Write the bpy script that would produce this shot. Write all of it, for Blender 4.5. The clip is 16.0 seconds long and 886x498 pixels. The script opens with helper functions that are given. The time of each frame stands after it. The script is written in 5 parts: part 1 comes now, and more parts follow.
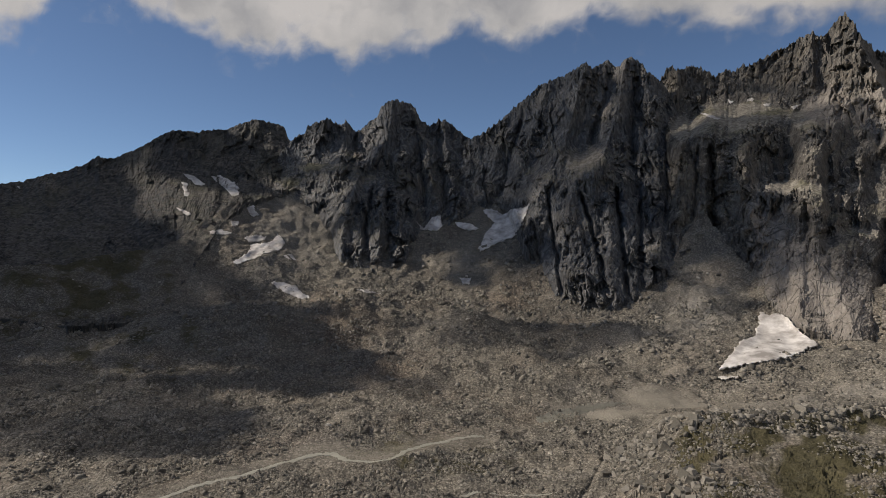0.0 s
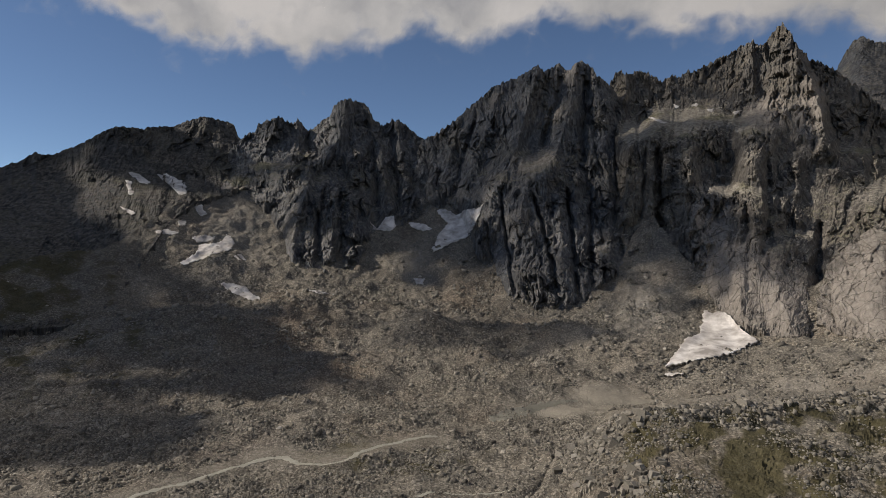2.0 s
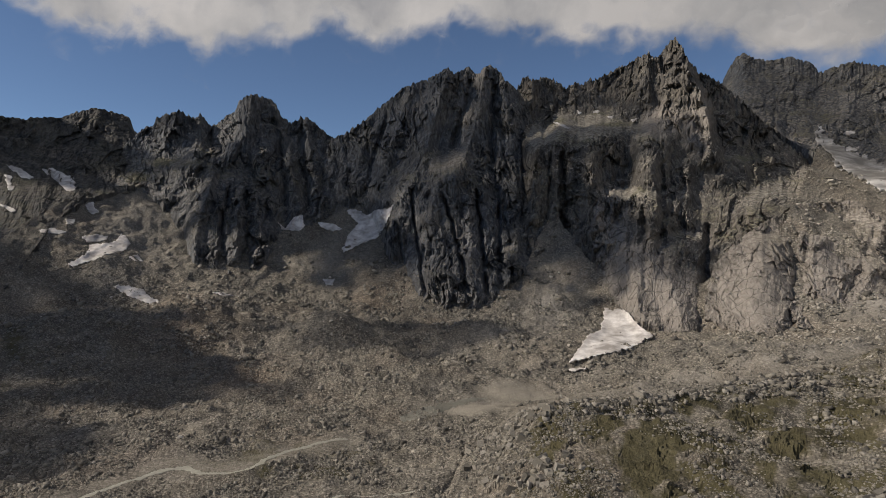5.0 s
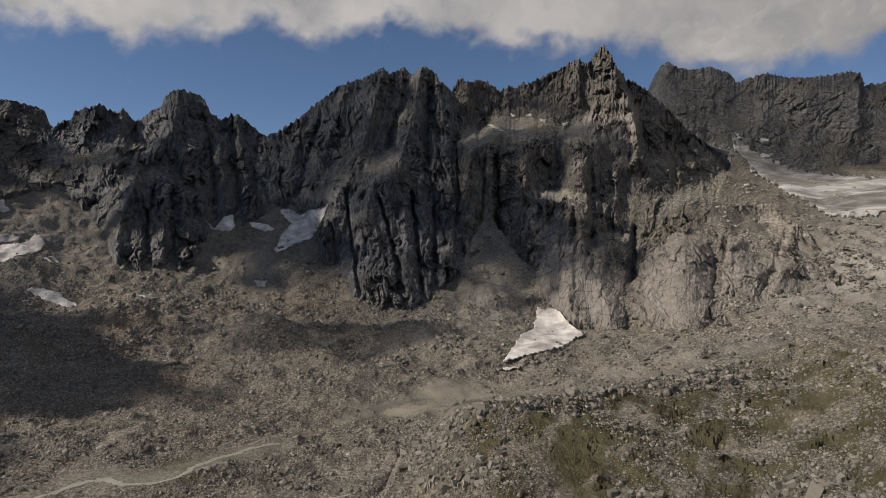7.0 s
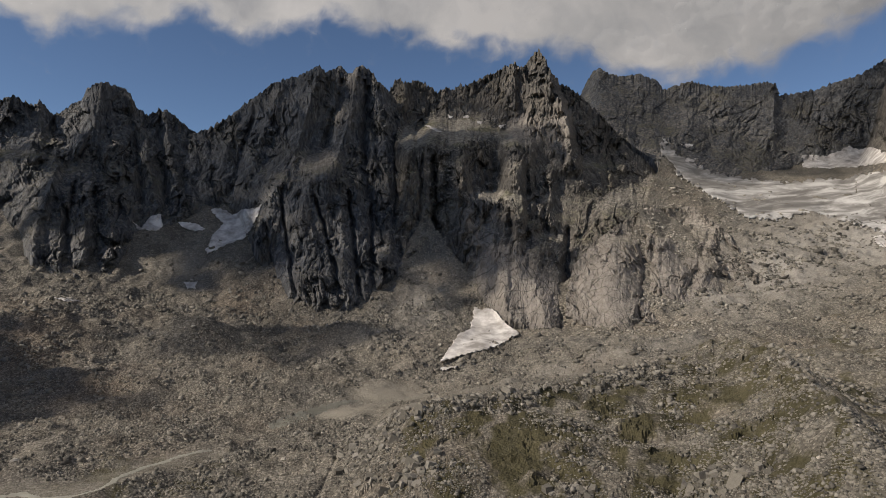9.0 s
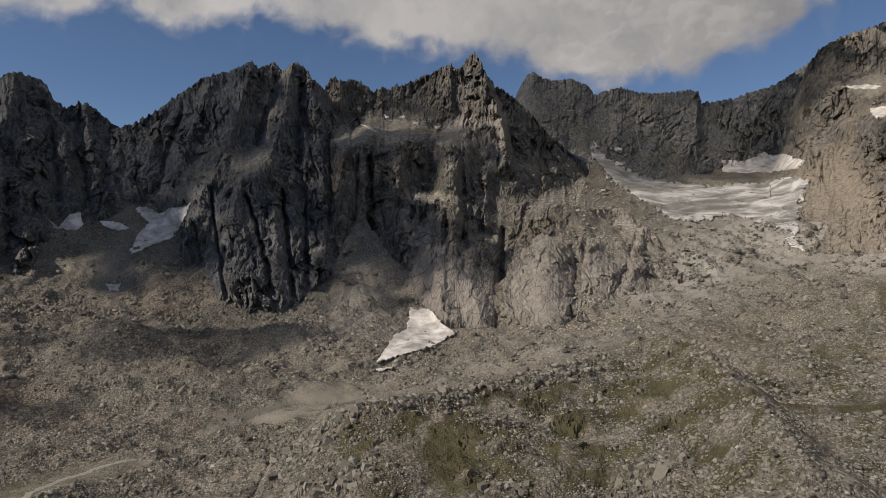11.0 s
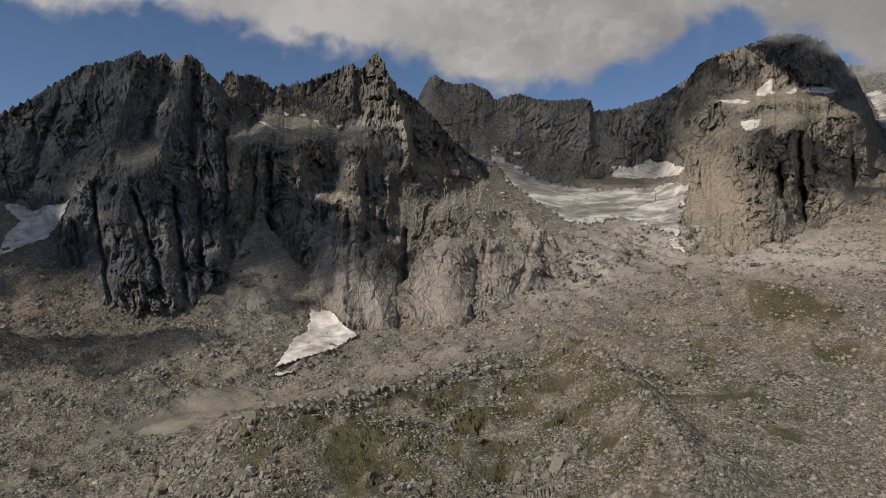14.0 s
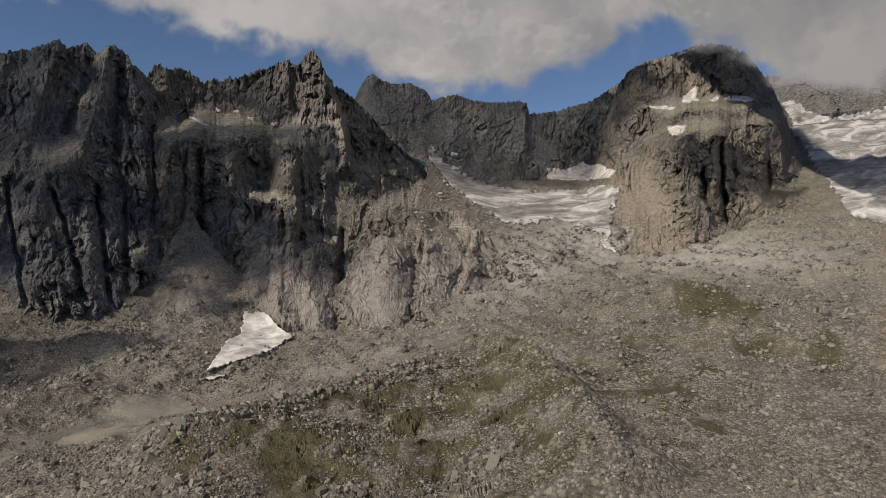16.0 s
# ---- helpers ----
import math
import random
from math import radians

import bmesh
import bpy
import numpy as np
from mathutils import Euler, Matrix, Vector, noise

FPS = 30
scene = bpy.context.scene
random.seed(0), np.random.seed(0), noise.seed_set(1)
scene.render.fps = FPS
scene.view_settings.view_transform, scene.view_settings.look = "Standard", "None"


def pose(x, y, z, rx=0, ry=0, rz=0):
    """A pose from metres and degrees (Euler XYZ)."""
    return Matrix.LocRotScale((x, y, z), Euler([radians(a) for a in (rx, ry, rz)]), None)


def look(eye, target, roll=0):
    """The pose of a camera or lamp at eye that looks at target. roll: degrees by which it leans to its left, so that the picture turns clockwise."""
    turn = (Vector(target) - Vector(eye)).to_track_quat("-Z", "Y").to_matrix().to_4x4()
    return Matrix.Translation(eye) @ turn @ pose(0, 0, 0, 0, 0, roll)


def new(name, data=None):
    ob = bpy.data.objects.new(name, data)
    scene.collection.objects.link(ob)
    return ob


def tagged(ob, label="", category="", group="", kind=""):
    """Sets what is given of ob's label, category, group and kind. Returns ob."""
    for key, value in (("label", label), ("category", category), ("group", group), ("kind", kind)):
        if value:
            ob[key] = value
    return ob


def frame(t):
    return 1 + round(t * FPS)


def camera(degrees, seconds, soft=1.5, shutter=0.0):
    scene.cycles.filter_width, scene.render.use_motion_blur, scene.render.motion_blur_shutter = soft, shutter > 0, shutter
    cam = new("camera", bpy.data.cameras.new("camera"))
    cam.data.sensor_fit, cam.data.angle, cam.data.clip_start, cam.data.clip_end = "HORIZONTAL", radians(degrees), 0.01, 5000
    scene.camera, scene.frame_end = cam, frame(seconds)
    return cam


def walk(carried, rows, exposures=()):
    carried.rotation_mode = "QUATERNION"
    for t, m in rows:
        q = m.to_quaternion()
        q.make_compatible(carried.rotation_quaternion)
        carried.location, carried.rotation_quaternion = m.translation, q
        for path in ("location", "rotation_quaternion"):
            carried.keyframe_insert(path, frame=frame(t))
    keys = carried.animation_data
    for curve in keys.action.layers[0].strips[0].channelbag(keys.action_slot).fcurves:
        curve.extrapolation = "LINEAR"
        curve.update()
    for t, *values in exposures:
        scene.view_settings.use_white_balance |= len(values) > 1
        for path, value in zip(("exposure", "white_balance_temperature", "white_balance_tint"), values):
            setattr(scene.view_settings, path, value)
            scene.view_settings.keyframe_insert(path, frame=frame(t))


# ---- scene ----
cam = camera(70.135, 16.0, soft=0.75)
EYE_Z = 150.0  # the camera hangs 150 m over the datum of the valley floor
PATH = [
    (0, 0, -0.036, 0),
    (0.5, 0.922, -0.013, 0),
    (1, 1.959, -0.016, 0),
    (1.5, 3.036, -0.013, 0),
    (2, 4.208, -0.007, 0),
    (2.5, 5.465, 0.004, 0),
    (3, 6.918, 0.001, 0),
    (3.5, 8.236, 0.009, 0),
    (4, 9.573, 0.02, 0),
    (6.5, 16.64, 0.056, 0),
    (7, 18.165, 0.084, 0),
    (7.5, 19.612, 0.103, 0),
    (8, 20.999, 0.127, 0),
    (8.5, 22.42, 0.134, 0),
    (9, 23.845, 0.13, 0),
    (11.5, 31.089, 0.184, 0),
    (12, 32.558, 0.204, 0),
    (12.5, 34.039, 0.202, 0),
    (13, 35.522, 0.217, 0),
    (13.5, 36.989, 0.246, 0),
    (14, 38.453, 0.254, 0),
    (14.5, 39.924, 0.26, 0),
    (15, 41.354, 0.268, 0),
    (15.5, 42.789, 0.266, 0),
    (16, 44.119, 0.264, 0),
]
walk(cam, [(t, pose(0, 0, EYE_Z, 90 + pitch, roll, -turn)) for t, turn, pitch, roll in PATH])

# ---- light ----
SUN_AZ, SUN_EL = -84.0, 36.0  # degrees: clockwise from the first view, and up


def aim(az, el):
    a, e = radians(az), radians(el)
    return Vector((math.sin(a) * math.cos(e), math.cos(a) * math.cos(e), math.sin(e)))


world = bpy.data.worlds.new("sky")
scene.world = world
world.use_nodes = True
wn, wl = world.node_tree.nodes, world.node_tree.links
sky = wn.new("ShaderNodeTexSky")
sky.sky_type, sky.sun_disc = "NISHITA", False
sky.sun_elevation, sky.sun_rotation = radians(SUN_EL), radians(SUN_AZ)
sky.altitude, sky.air_density, sky.dust_density, sky.ozone_density = 2400, 0.8, 0.6, 2.4
wl.new(sky.outputs[0], wn["Background"].inputs[0])
wn["Background"].inputs[1].default_value = 0.085

sun_data = bpy.data.lights.new("sun", "SUN")
sun_data.energy, sun_data.angle, sun_data.color = 4.6, radians(0.6), (1.0, 0.9, 0.78)
sun = new("sun", sun_data)
sun.matrix_world = look((0, 0, 0), -aim(SUN_AZ, SUN_EL))
scene.view_settings.exposure = 0.0


# ---- noise on grids ----
def corner(ix, iy, seed):
    h = (ix * 374761393 + iy * 668265263 + seed * 974711 + 12345) & 0xFFFFFFFF
    h = ((h ^ (h >> 13)) * 1274126177) & 0xFFFFFFFF
    return (h ^ (h >> 16)) & 0xFFFFFFFF


def noise2(x, y, seed):
    """Gradient noise, about -1 to 1."""
    x, y = np.broadcast_arrays(np.asarray(x, float), np.asarray(y, float))
    fx, fy = np.floor(x), np.floor(y)
    ix, iy = fx.astype(np.int64), fy.astype(np.int64)
    dx, dy = x - fx, y - fy
    u, v = dx * dx * dx * (dx * (dx * 6 - 15) + 10), dy * dy * dy * (dy * (dy * 6 - 15) + 10)

    def g(a, b):
        ang = corner(ix + a, iy + b, seed) * (2 * math.pi / 4294967296.0)
        return np.cos(ang) * (dx - a) + np.sin(ang) * (dy - b)

    lo = g(0, 0) * (1 - u) + g(1, 0) * u
    hi = g(0, 1) * (1 - u) + g(1, 1) * u
    return (lo * (1 - v) + hi * v) * 1.5


def fbm(x, y, seed, octaves=4, gain=0.5):
    total, amp = 0.0, 1.0
    for k in range(octaves):
        total = total + amp * noise2(x * 2.03 ** k, y * 2.03 ** k, seed + 17 * k)
        amp *= gain
    return total


def ridged(x, y, seed, octaves=4, gain=0.5):
    """Sharp-crested noise, about 0 to 1."""
    total, amp, full = 0.0, 1.0, 0.0
    for k in range(octaves):
        n = 1 - np.abs(noise2(x * 2.07 ** k, y * 2.07 ** k, seed + 31 * k))
        total, full = total + amp * n * n, full + amp
        amp *= gain
    return total / full


def facets(x, y, seed):
    """Broken planes: each cell of a jittered lattice has its own offset and slant, about -1 to 1."""
    x, y = np.broadcast_arrays(np.asarray(x, float), np.asarray(y, float))
    ix, iy = np.floor(x).astype(np.int64), np.floor(y).astype(np.int64)
    best, out = np.full(x.shape, 9.0), np.zeros(x.shape)
    unit = 1 / 4294967296.0
    for a in (-1, 0, 1):
        for b in (-1, 0, 1):
            dx = x - (ix + a + corner(ix + a, iy + b, seed) * unit)
            dy = y - (iy + b + corner(ix + a, iy + b, seed + 5) * unit)
            d = dx * dx + dy * dy
            h = (corner(ix + a, iy + b, seed + 7) * unit - 0.5) * 1.1
            h = h + dx * (corner(ix + a, iy + b, seed + 8) * unit - 0.5) * 1.6 + dy * (corner(ix + a, iy + b, seed + 9) * unit - 0.5) * 1.6
            near = d < best
            out, best = np.where(near, h, out), np.where(near, d, best)
    return out


def along(points, az):
    p = np.array(points, float)
    return np.interp(az, p[:, 0], p[:, 1])


def smooth(x, lo, hi):
    t = np.clip((x - lo) / (hi - lo), 0, 1)
    return t * t * (3 - 2 * t)


def polar(az, el, r):
    """Places by bearing, rise seen from the eye, and range over ground."""
    a = np.radians(az)
    return np.stack([r * np.sin(a), r * np.cos(a), EYE_Z + r * np.tan(np.radians(el))], -1)


# ---- materials ----
def material(name):
    m = bpy.data.materials.new(name)
    m.use_nodes = True
    return m, m.node_tree.nodes, m.node_tree.links, m.node_tree.nodes["Principled BSDF"]


def node(nodes, links, kind, values=(), ins=(), operation="", feature="", attribute_name="", interpolation_type=""):
    n = nodes.new(kind)
    if operation:
        n.operation = operation
    if feature:
        n.feature = feature
    if attribute_name:
        n.attribute_name = attribute_name
    if interpolation_type:
        n.interpolation_type = interpolation_type
    for key, value in values:
        n.inputs[key].default_value = value
    for key, socket in ins:
        links.new(socket, n.inputs[key])
    return n


def ramp(nodes, links, socket, stops):
    n = nodes.new("ShaderNodeValToRGB")
    links.new(socket, n.inputs[0])
    e = n.color_ramp.elements
    while len(e) < len(stops):
        e.new(0.5)
    for q, (pos, col) in zip(e, stops):
        q.position, q.color = pos, (*col, 1) if len(col) == 3 else col
    return n.outputs[0]


def mixed(nodes, links, fac, a, b, blend="MIX"):
    n = nodes.new("ShaderNodeMix")
    n.data_type, n.blend_type = "RGBA", blend
    for key, value in ((0, fac), (6, a), (7, b)):
        if isinstance(value, (int, float)):
            n.inputs[key].default_value = value
        elif isinstance(value, tuple):
            n.inputs[key].default_value = (*value, 1)
        else:
            links.new(value, n.inputs[key])
    return n.outputs[2]


def grey(v):
    return (v, v, v)


def plain(nodes, links, socket):
    """One channel of a cell's random colour, as a grey."""
    n = nodes.new("ShaderNodeSeparateColor")
    links.new(socket, n.inputs[0])
    return n.outputs[0]


def rock_material(name, dark, light, warm, scree, moss, crack=0.12, streak=0.02, hue=(1, 1, 1)):
    """Weathered granite: vertical streaks, blocks and cracks, rubble and moss where it lies flat."""
    m, n, l, bsdf = material(name)
    pos = node(n, l, "ShaderNodeNewGeometry")
    stretch = node(n, l, "ShaderNodeMapping", [("Scale", (1, 1, 0.28))], [("Vector", pos.outputs["Position"])])
    big = node(n, l, "ShaderNodeTexNoise", [("Scale", 0.012), ("Detail", 8), ("Roughness", 0.6)], [("Vector", pos.outputs["Position"])])
    fine = node(n, l, "ShaderNodeTexNoise", [("Scale", crack), ("Detail", 9), ("Roughness", 0.68)], [("Vector", stretch.outputs[0])])
    run = node(n, l, "ShaderNodeTexNoise", [("Scale", streak * 3), ("Detail", 6), ("Roughness", 0.6), ("Distortion", 0.6)], [("Vector", stretch.outputs[0])])
    blocks = node(n, l, "ShaderNodeTexVoronoi", [("Scale", crack * 0.9)], [("Vector", stretch.outputs[0])], feature="DISTANCE_TO_EDGE")
    cells = node(n, l, "ShaderNodeTexVoronoi", [("Scale", crack * 2.2)], [("Vector", stretch.outputs[0])])
    col = ramp(n, l, fine.outputs[0], [(0.3, dark), (0.55, light), (0.75, tuple(c * 1.25 for c in light))])
    col = mixed(n, l, ramp(n, l, big.outputs[0], [(0.42, grey(0)), (0.62, grey(0.75))]), col, warm)
    col = mixed(n, l, ramp(n, l, run.outputs[0], [(0.44, grey(0.55)), (0.56, grey(0))]), col, tuple(c * 0.75 for c in dark))
    col = mixed(n, l, 0.35, col, plain(n, l, cells.outputs["Color"]), "SOFT_LIGHT")
    crackline = ramp(n, l, blocks.outputs[0], [(0.0, grey(0.55)), (0.06, grey(1.0))])
    col = mixed(n, l, 0.6, col, crackline, "MULTIPLY")
    normal = node(n, l, "ShaderNodeSeparateXYZ", [], [(0, pos.outputs["Normal"])])
    broken = node(n, l, "ShaderNodeMath", [], [(0, normal.outputs[2]), (1, fine.outputs[0])], operation="ADD")
    flat = ramp(n, l, node(n, l, "ShaderNodeMath", [(1, 0.5)], [(0, broken.outputs[0])], operation="MULTIPLY").outputs[0], [(0.62, grey(0)), (0.72, grey(1))])
    ledge = node(n, l, "ShaderNodeAttribute", attribute_name="rubble")
    strewn = node(n, l, "ShaderNodeMath", [], [(0, ledge.outputs["Fac"]), (1, fine.outputs[0])], operation="ADD")
    flat = mixed(n, l, ramp(n, l, strewn.outputs[0], [(0.85, grey(0)), (1.15, grey(0.9))]), flat, grey(1.0))
    rubble = mixed(n, l, ramp(n, l, big.outputs[0], [(0.5, grey(0)), (0.62, grey(0.8))]), scree, moss)
    rubble = mixed(n, l, 0.5, rubble, plain(n, l, cells.outputs["Color"]), "SOFT_LIGHT")
    col = mixed(n, l, flat, col, rubble)
    # Pale rock, and sunlit patches that are put into the colour.
    pale = node(n, l, "ShaderNodeAttribute", attribute_name="pale")
    tan = ramp(n, l, fine.outputs[0], [(0.3, (0.16, 0.142, 0.124)), (0.5, (0.235, 0.211, 0.184)), (0.72, (0.31, 0.283, 0.25))])
    joint = node(n, l, "ShaderNodeMapping", [("Scale", (1, 1, 0.3)), ("Rotation", (0.5, 0.4, 0))], [("Vector", pos.outputs["Position"])])
    bent = node(n, l, "ShaderNodeTexNoise", [("Scale", 0.03), ("Detail", 3)], [("Vector", pos.outputs["Position"])])
    curve = mixed(n, l, 0.12, joint.outputs[0], bent.outputs["Color"], "ADD")
    plates = node(n, l, "ShaderNodeTexVoronoi", [("Scale", 0.05)], [("Vector", curve)], feature="DISTANCE_TO_EDGE")
    tan = mixed(n, l, 0.85, tan, ramp(n, l, plates.outputs[0], [(0.0, grey(0.25)), (0.035, grey(1.0))]), "MULTIPLY")
    tan = mixed(n, l, 1.0, mixed(n, l, 0.35, tan, crackline, "MULTIPLY"), hue, "MULTIPLY")
    pale_mask = node(n, l, "ShaderNodeMath", [(2, -0.35)], [(0, big.outputs[0]), (1, pale.outputs["Fac"])], operation="ADD")
    col = mixed(n, l, ramp(n, l, pale_mask.outputs[0], [(0.55, grey(0)), (0.95, grey(0.9))]), col, tan)
    l.new(col, bsdf.inputs["Base Color"])
    bsdf.inputs["Roughness"].default_value = 0.92
    bsdf.inputs["Specular IOR Level"].default_value = 0.2
    high = node(n, l, "ShaderNodeMath", [], [(0, fine.outputs[0]), (1, crackline)], operation="MULTIPLY")
    firm = node(n, l, "ShaderNodeMath", [(1, -0.5), (2, 0.9)], [(0, pale.outputs["Fac"])], operation="MULTIPLY_ADD")
    firm.use_clamp = True
    bump = node(n, l, "ShaderNodeBump", [("Distance", 4.0)], [("Height", high.outputs[0]), ("Strength", firm.outputs[0])])
    l.new(bump.outputs[0], bsdf.inputs["Normal"])
    return m


# Cool tint of skylit shade and haze is put into the dark granite's colours.
ROCK_DARK = rock_material("dark_granite", (0.08, 0.083, 0.089), (0.145, 0.146, 0.148), (0.15, 0.14, 0.125), (0.19, 0.173, 0.148), (0.09, 0.088, 0.042))
# Darker copy of the rock: the ridge's deep shade put into its colour.
ROCK_SHADED = rock_material("shaded_dark_rock", (0.045, 0.045, 0.046), (0.085, 0.083, 0.08), (0.085, 0.08, 0.066), (0.11, 0.1, 0.085), (0.06, 0.06, 0.034))
ROCK_MID = rock_material("grey_granite", (0.08, 0.076, 0.071), (0.135, 0.125, 0.112), (0.16, 0.14, 0.113), (0.23, 0.21, 0.175), (0.12, 0.115, 0.055))
ROCK_TAN = rock_material("tan_granite", (0.085, 0.079, 0.072), (0.15, 0.138, 0.122), (0.18, 0.155, 0.122), (0.2, 0.182, 0.15), (0.11, 0.105, 0.055), hue=(1.05, 1.0, 0.91))
ROCK_PALE = rock_material("pale_granite", (0.11, 0.1, 0.087), (0.26, 0.235, 0.204), (0.27, 0.232, 0.19), (0.28, 0.25, 0.21), (0.14, 0.13, 0.07))


def ground_material():
    """Moraine rubble: stones of several sizes, fine grit between them, thin turf, outwash silt."""
    m, n, l, bsdf = material("moraine_rubble")
    pos = node(n, l, "ShaderNodeNewGeometry")
    p = pos.outputs["Position"]
    big = node(n, l, "ShaderNodeTexNoise", [("Scale", 0.011), ("Detail", 9), ("Roughness", 0.62)], [("Vector", p)])
    mid = node(n, l, "ShaderNodeTexNoise", [("Scale", 0.06), ("Detail", 8), ("Roughness", 0.7)], [("Vector", p)])
    grit = node(n, l, "ShaderNodeTexNoise", [("Scale", 0.5), ("Detail", 7), ("Roughness", 0.78)], [("Vector", p)])
    stones = node(n, l, "ShaderNodeTexVoronoi", [("Scale", 0.8), ("Randomness", 1.0)], [("Vector", p)])
    rocks = node(n, l, "ShaderNodeTexVoronoi", [("Scale", 0.2), ("Randomness", 1.0)], [("Vector", p)])
    col = ramp(n, l, grit.outputs[0], [(0.3, (0.075, 0.068, 0.058)), (0.55, (0.19, 0.172, 0.145)), (0.78, (0.30, 0.275, 0.24))])
    tone = ramp(n, l, big.outputs[0], [(0.35, (0.165, 0.155, 0.142)), (0.5, (0.2, 0.182, 0.153)), (0.62, (0.2, 0.17, 0.138))])
    col = mixed(n, l, 0.5, col, tone)
    # Shade in the gaps between stones, put into the colour.
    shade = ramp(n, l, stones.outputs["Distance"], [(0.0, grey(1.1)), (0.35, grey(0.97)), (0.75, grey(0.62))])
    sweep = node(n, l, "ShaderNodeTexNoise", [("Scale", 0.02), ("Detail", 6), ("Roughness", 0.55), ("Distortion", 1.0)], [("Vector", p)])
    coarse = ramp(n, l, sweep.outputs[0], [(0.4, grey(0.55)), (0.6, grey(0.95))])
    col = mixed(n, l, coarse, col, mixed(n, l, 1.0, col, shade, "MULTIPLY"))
    col = mixed(n, l, 0.5, col, ramp(n, l, sweep.outputs[0], [(0.32, grey(1.2)), (0.52, grey(0.92)), (0.68, grey(0.68))]), "MULTIPLY")
    each = ramp(n, l, plain(n, l, stones.outputs["Color"]), [(0.0, grey(0.45)), (0.6, grey(0.9)), (0.85, grey(1.3)), (1.0, grey(2.0))])
    col = mixed(n, l, 0.75, col, each, "MULTIPLY")
    lone = node(n, l, "ShaderNodeTexVoronoi", [("Scale", 0.33), ("Randomness", 1.0)], [("Vector", p)])
    block = node(n, l, "ShaderNodeMath", [], [(0, plain(n, l, lone.outputs["Color"])), (1, lone.outputs["Distance"])], operation="SUBTRACT")
    col = mixed(n, l, ramp(n, l, block.outputs[0], [(0.4, grey(0)), (0.46, grey(0.5))]), col, (0.28, 0.26, 0.225))
    col = mixed(n, l, 0.28, col, ramp(n, l, mid.outputs[0], [(0.3, grey(0.6)), (0.7, grey(1.35))]), "MULTIPLY")
    col = mixed(n, l, 1.0, col, (1.01, 1.0, 0.965), "MULTIPLY")
    # Olive turf, and on the left slope painted shade.
    turf = node(n, l, "ShaderNodeAttribute", attribute_name="turf")
    silt = node(n, l, "ShaderNodeAttribute", attribute_name="silt")
    rust = node(n, l, "ShaderNodeAttribute", attribute_name="rust")
    scree = node(n, l, "ShaderNodeAttribute", attribute_name="scree")
    reddish = node(n, l, "ShaderNodeMath", [], [(0, rust.outputs["Fac"]), (1, sweep.outputs[0])], operation="MULTIPLY")
    col = mixed(n, l, reddish.outputs[0], col, mixed(n, l, 1.0, col, (1.12, 0.93, 0.8), "MULTIPLY"))
    loose = node(n, l, "ShaderNodeMath", [], [(0, scree.outputs["Fac"]), (1, mid.outputs[0])], operation="MULTIPLY")
    col = mixed(n, l, loose.outputs[0], col, ramp(n, l, grit.outputs[0], [(0.3, (0.2, 0.185, 0.16)), (0.7, (0.38, 0.355, 0.315))]))
    olive = ramp(n, l, mid.outputs[0], [(0.35, (0.032, 0.029, 0.011)), (0.65, (0.076, 0.067, 0.031))])
    patch = node(n, l, "ShaderNodeMath", [], [(0, turf.outputs["Fac"]), (1, mid.outputs[0])], operation="ADD")
    col = mixed(n, l, ramp(n, l, patch.outputs[0], [(0.72, grey(0)), (0.95, grey(0.85))]), col, olive)
    fines = ramp(n, l, grit.outputs[0], [(0.3, (0.2, 0.18, 0.145)), (0.7, (0.28, 0.255, 0.21))])
    col = mixed(n, l, silt.outputs["Fac"], col, fines)
    l.new(col, bsdf.inputs["Base Color"])
    bsdf.inputs["Roughness"].default_value = 0.95
    bsdf.inputs["Specular IOR Level"].default_value = 0.15
    dome = node(n, l, "ShaderNodeMath", [(0, 1.0)], [(1, stones.outputs["Distance"])], operation="SUBTRACT")
    big_dome = node(n, l, "ShaderNodeMath", [(0, 1.0)], [(1, rocks.outputs["Distance"])], operation="SUBTRACT")
    both = node(n, l, "ShaderNodeMath", [(1, 0.45)], [(0, big_dome.outputs[0]), (2, dome.outputs[0])], operation="MULTIPLY_ADD")
    high = node(n, l, "ShaderNodeMath", [(1, 0.55)], [(0, both.outputs[0]), (2, grit.outputs[0])], operation="MULTIPLY_ADD")
    bump = node(n, l, "ShaderNodeBump", [("Distance", 1.0)], [("Height", high.outputs[0]), ("Strength", coarse)])
    l.new(bump.outputs[0], bsdf.inputs["Normal"])
    return m


GROUND = ground_material()


def snow_material():
    m, n, l, bsdf = material("old_snow")
    pos = node(n, l, "ShaderNodeNewGeometry")
    dirt = node(n, l, "ShaderNodeTexNoise", [("Scale", 0.05), ("Detail", 8), ("Roughness", 0.65)], [("Vector", pos.outputs["Position"])])
    col = ramp(n, l, dirt.outputs[0], [(0.36, (0.26, 0.238, 0.215)), (0.5, (0.46, 0.43, 0.4)), (0.62, (0.66, 0.63, 0.595))])
    l.new(col, bsdf.inputs["Base Color"])
    bsdf.inputs["Roughness"].default_value = 0.75
    bump = node(n, l, "ShaderNodeBump", [("Strength", 0.25), ("Distance", 1.0)], [("Height", dirt.outputs[0])])
    l.new(bump.outputs[0], bsdf.inputs["Normal"])
    return m


SNOW = snow_material()


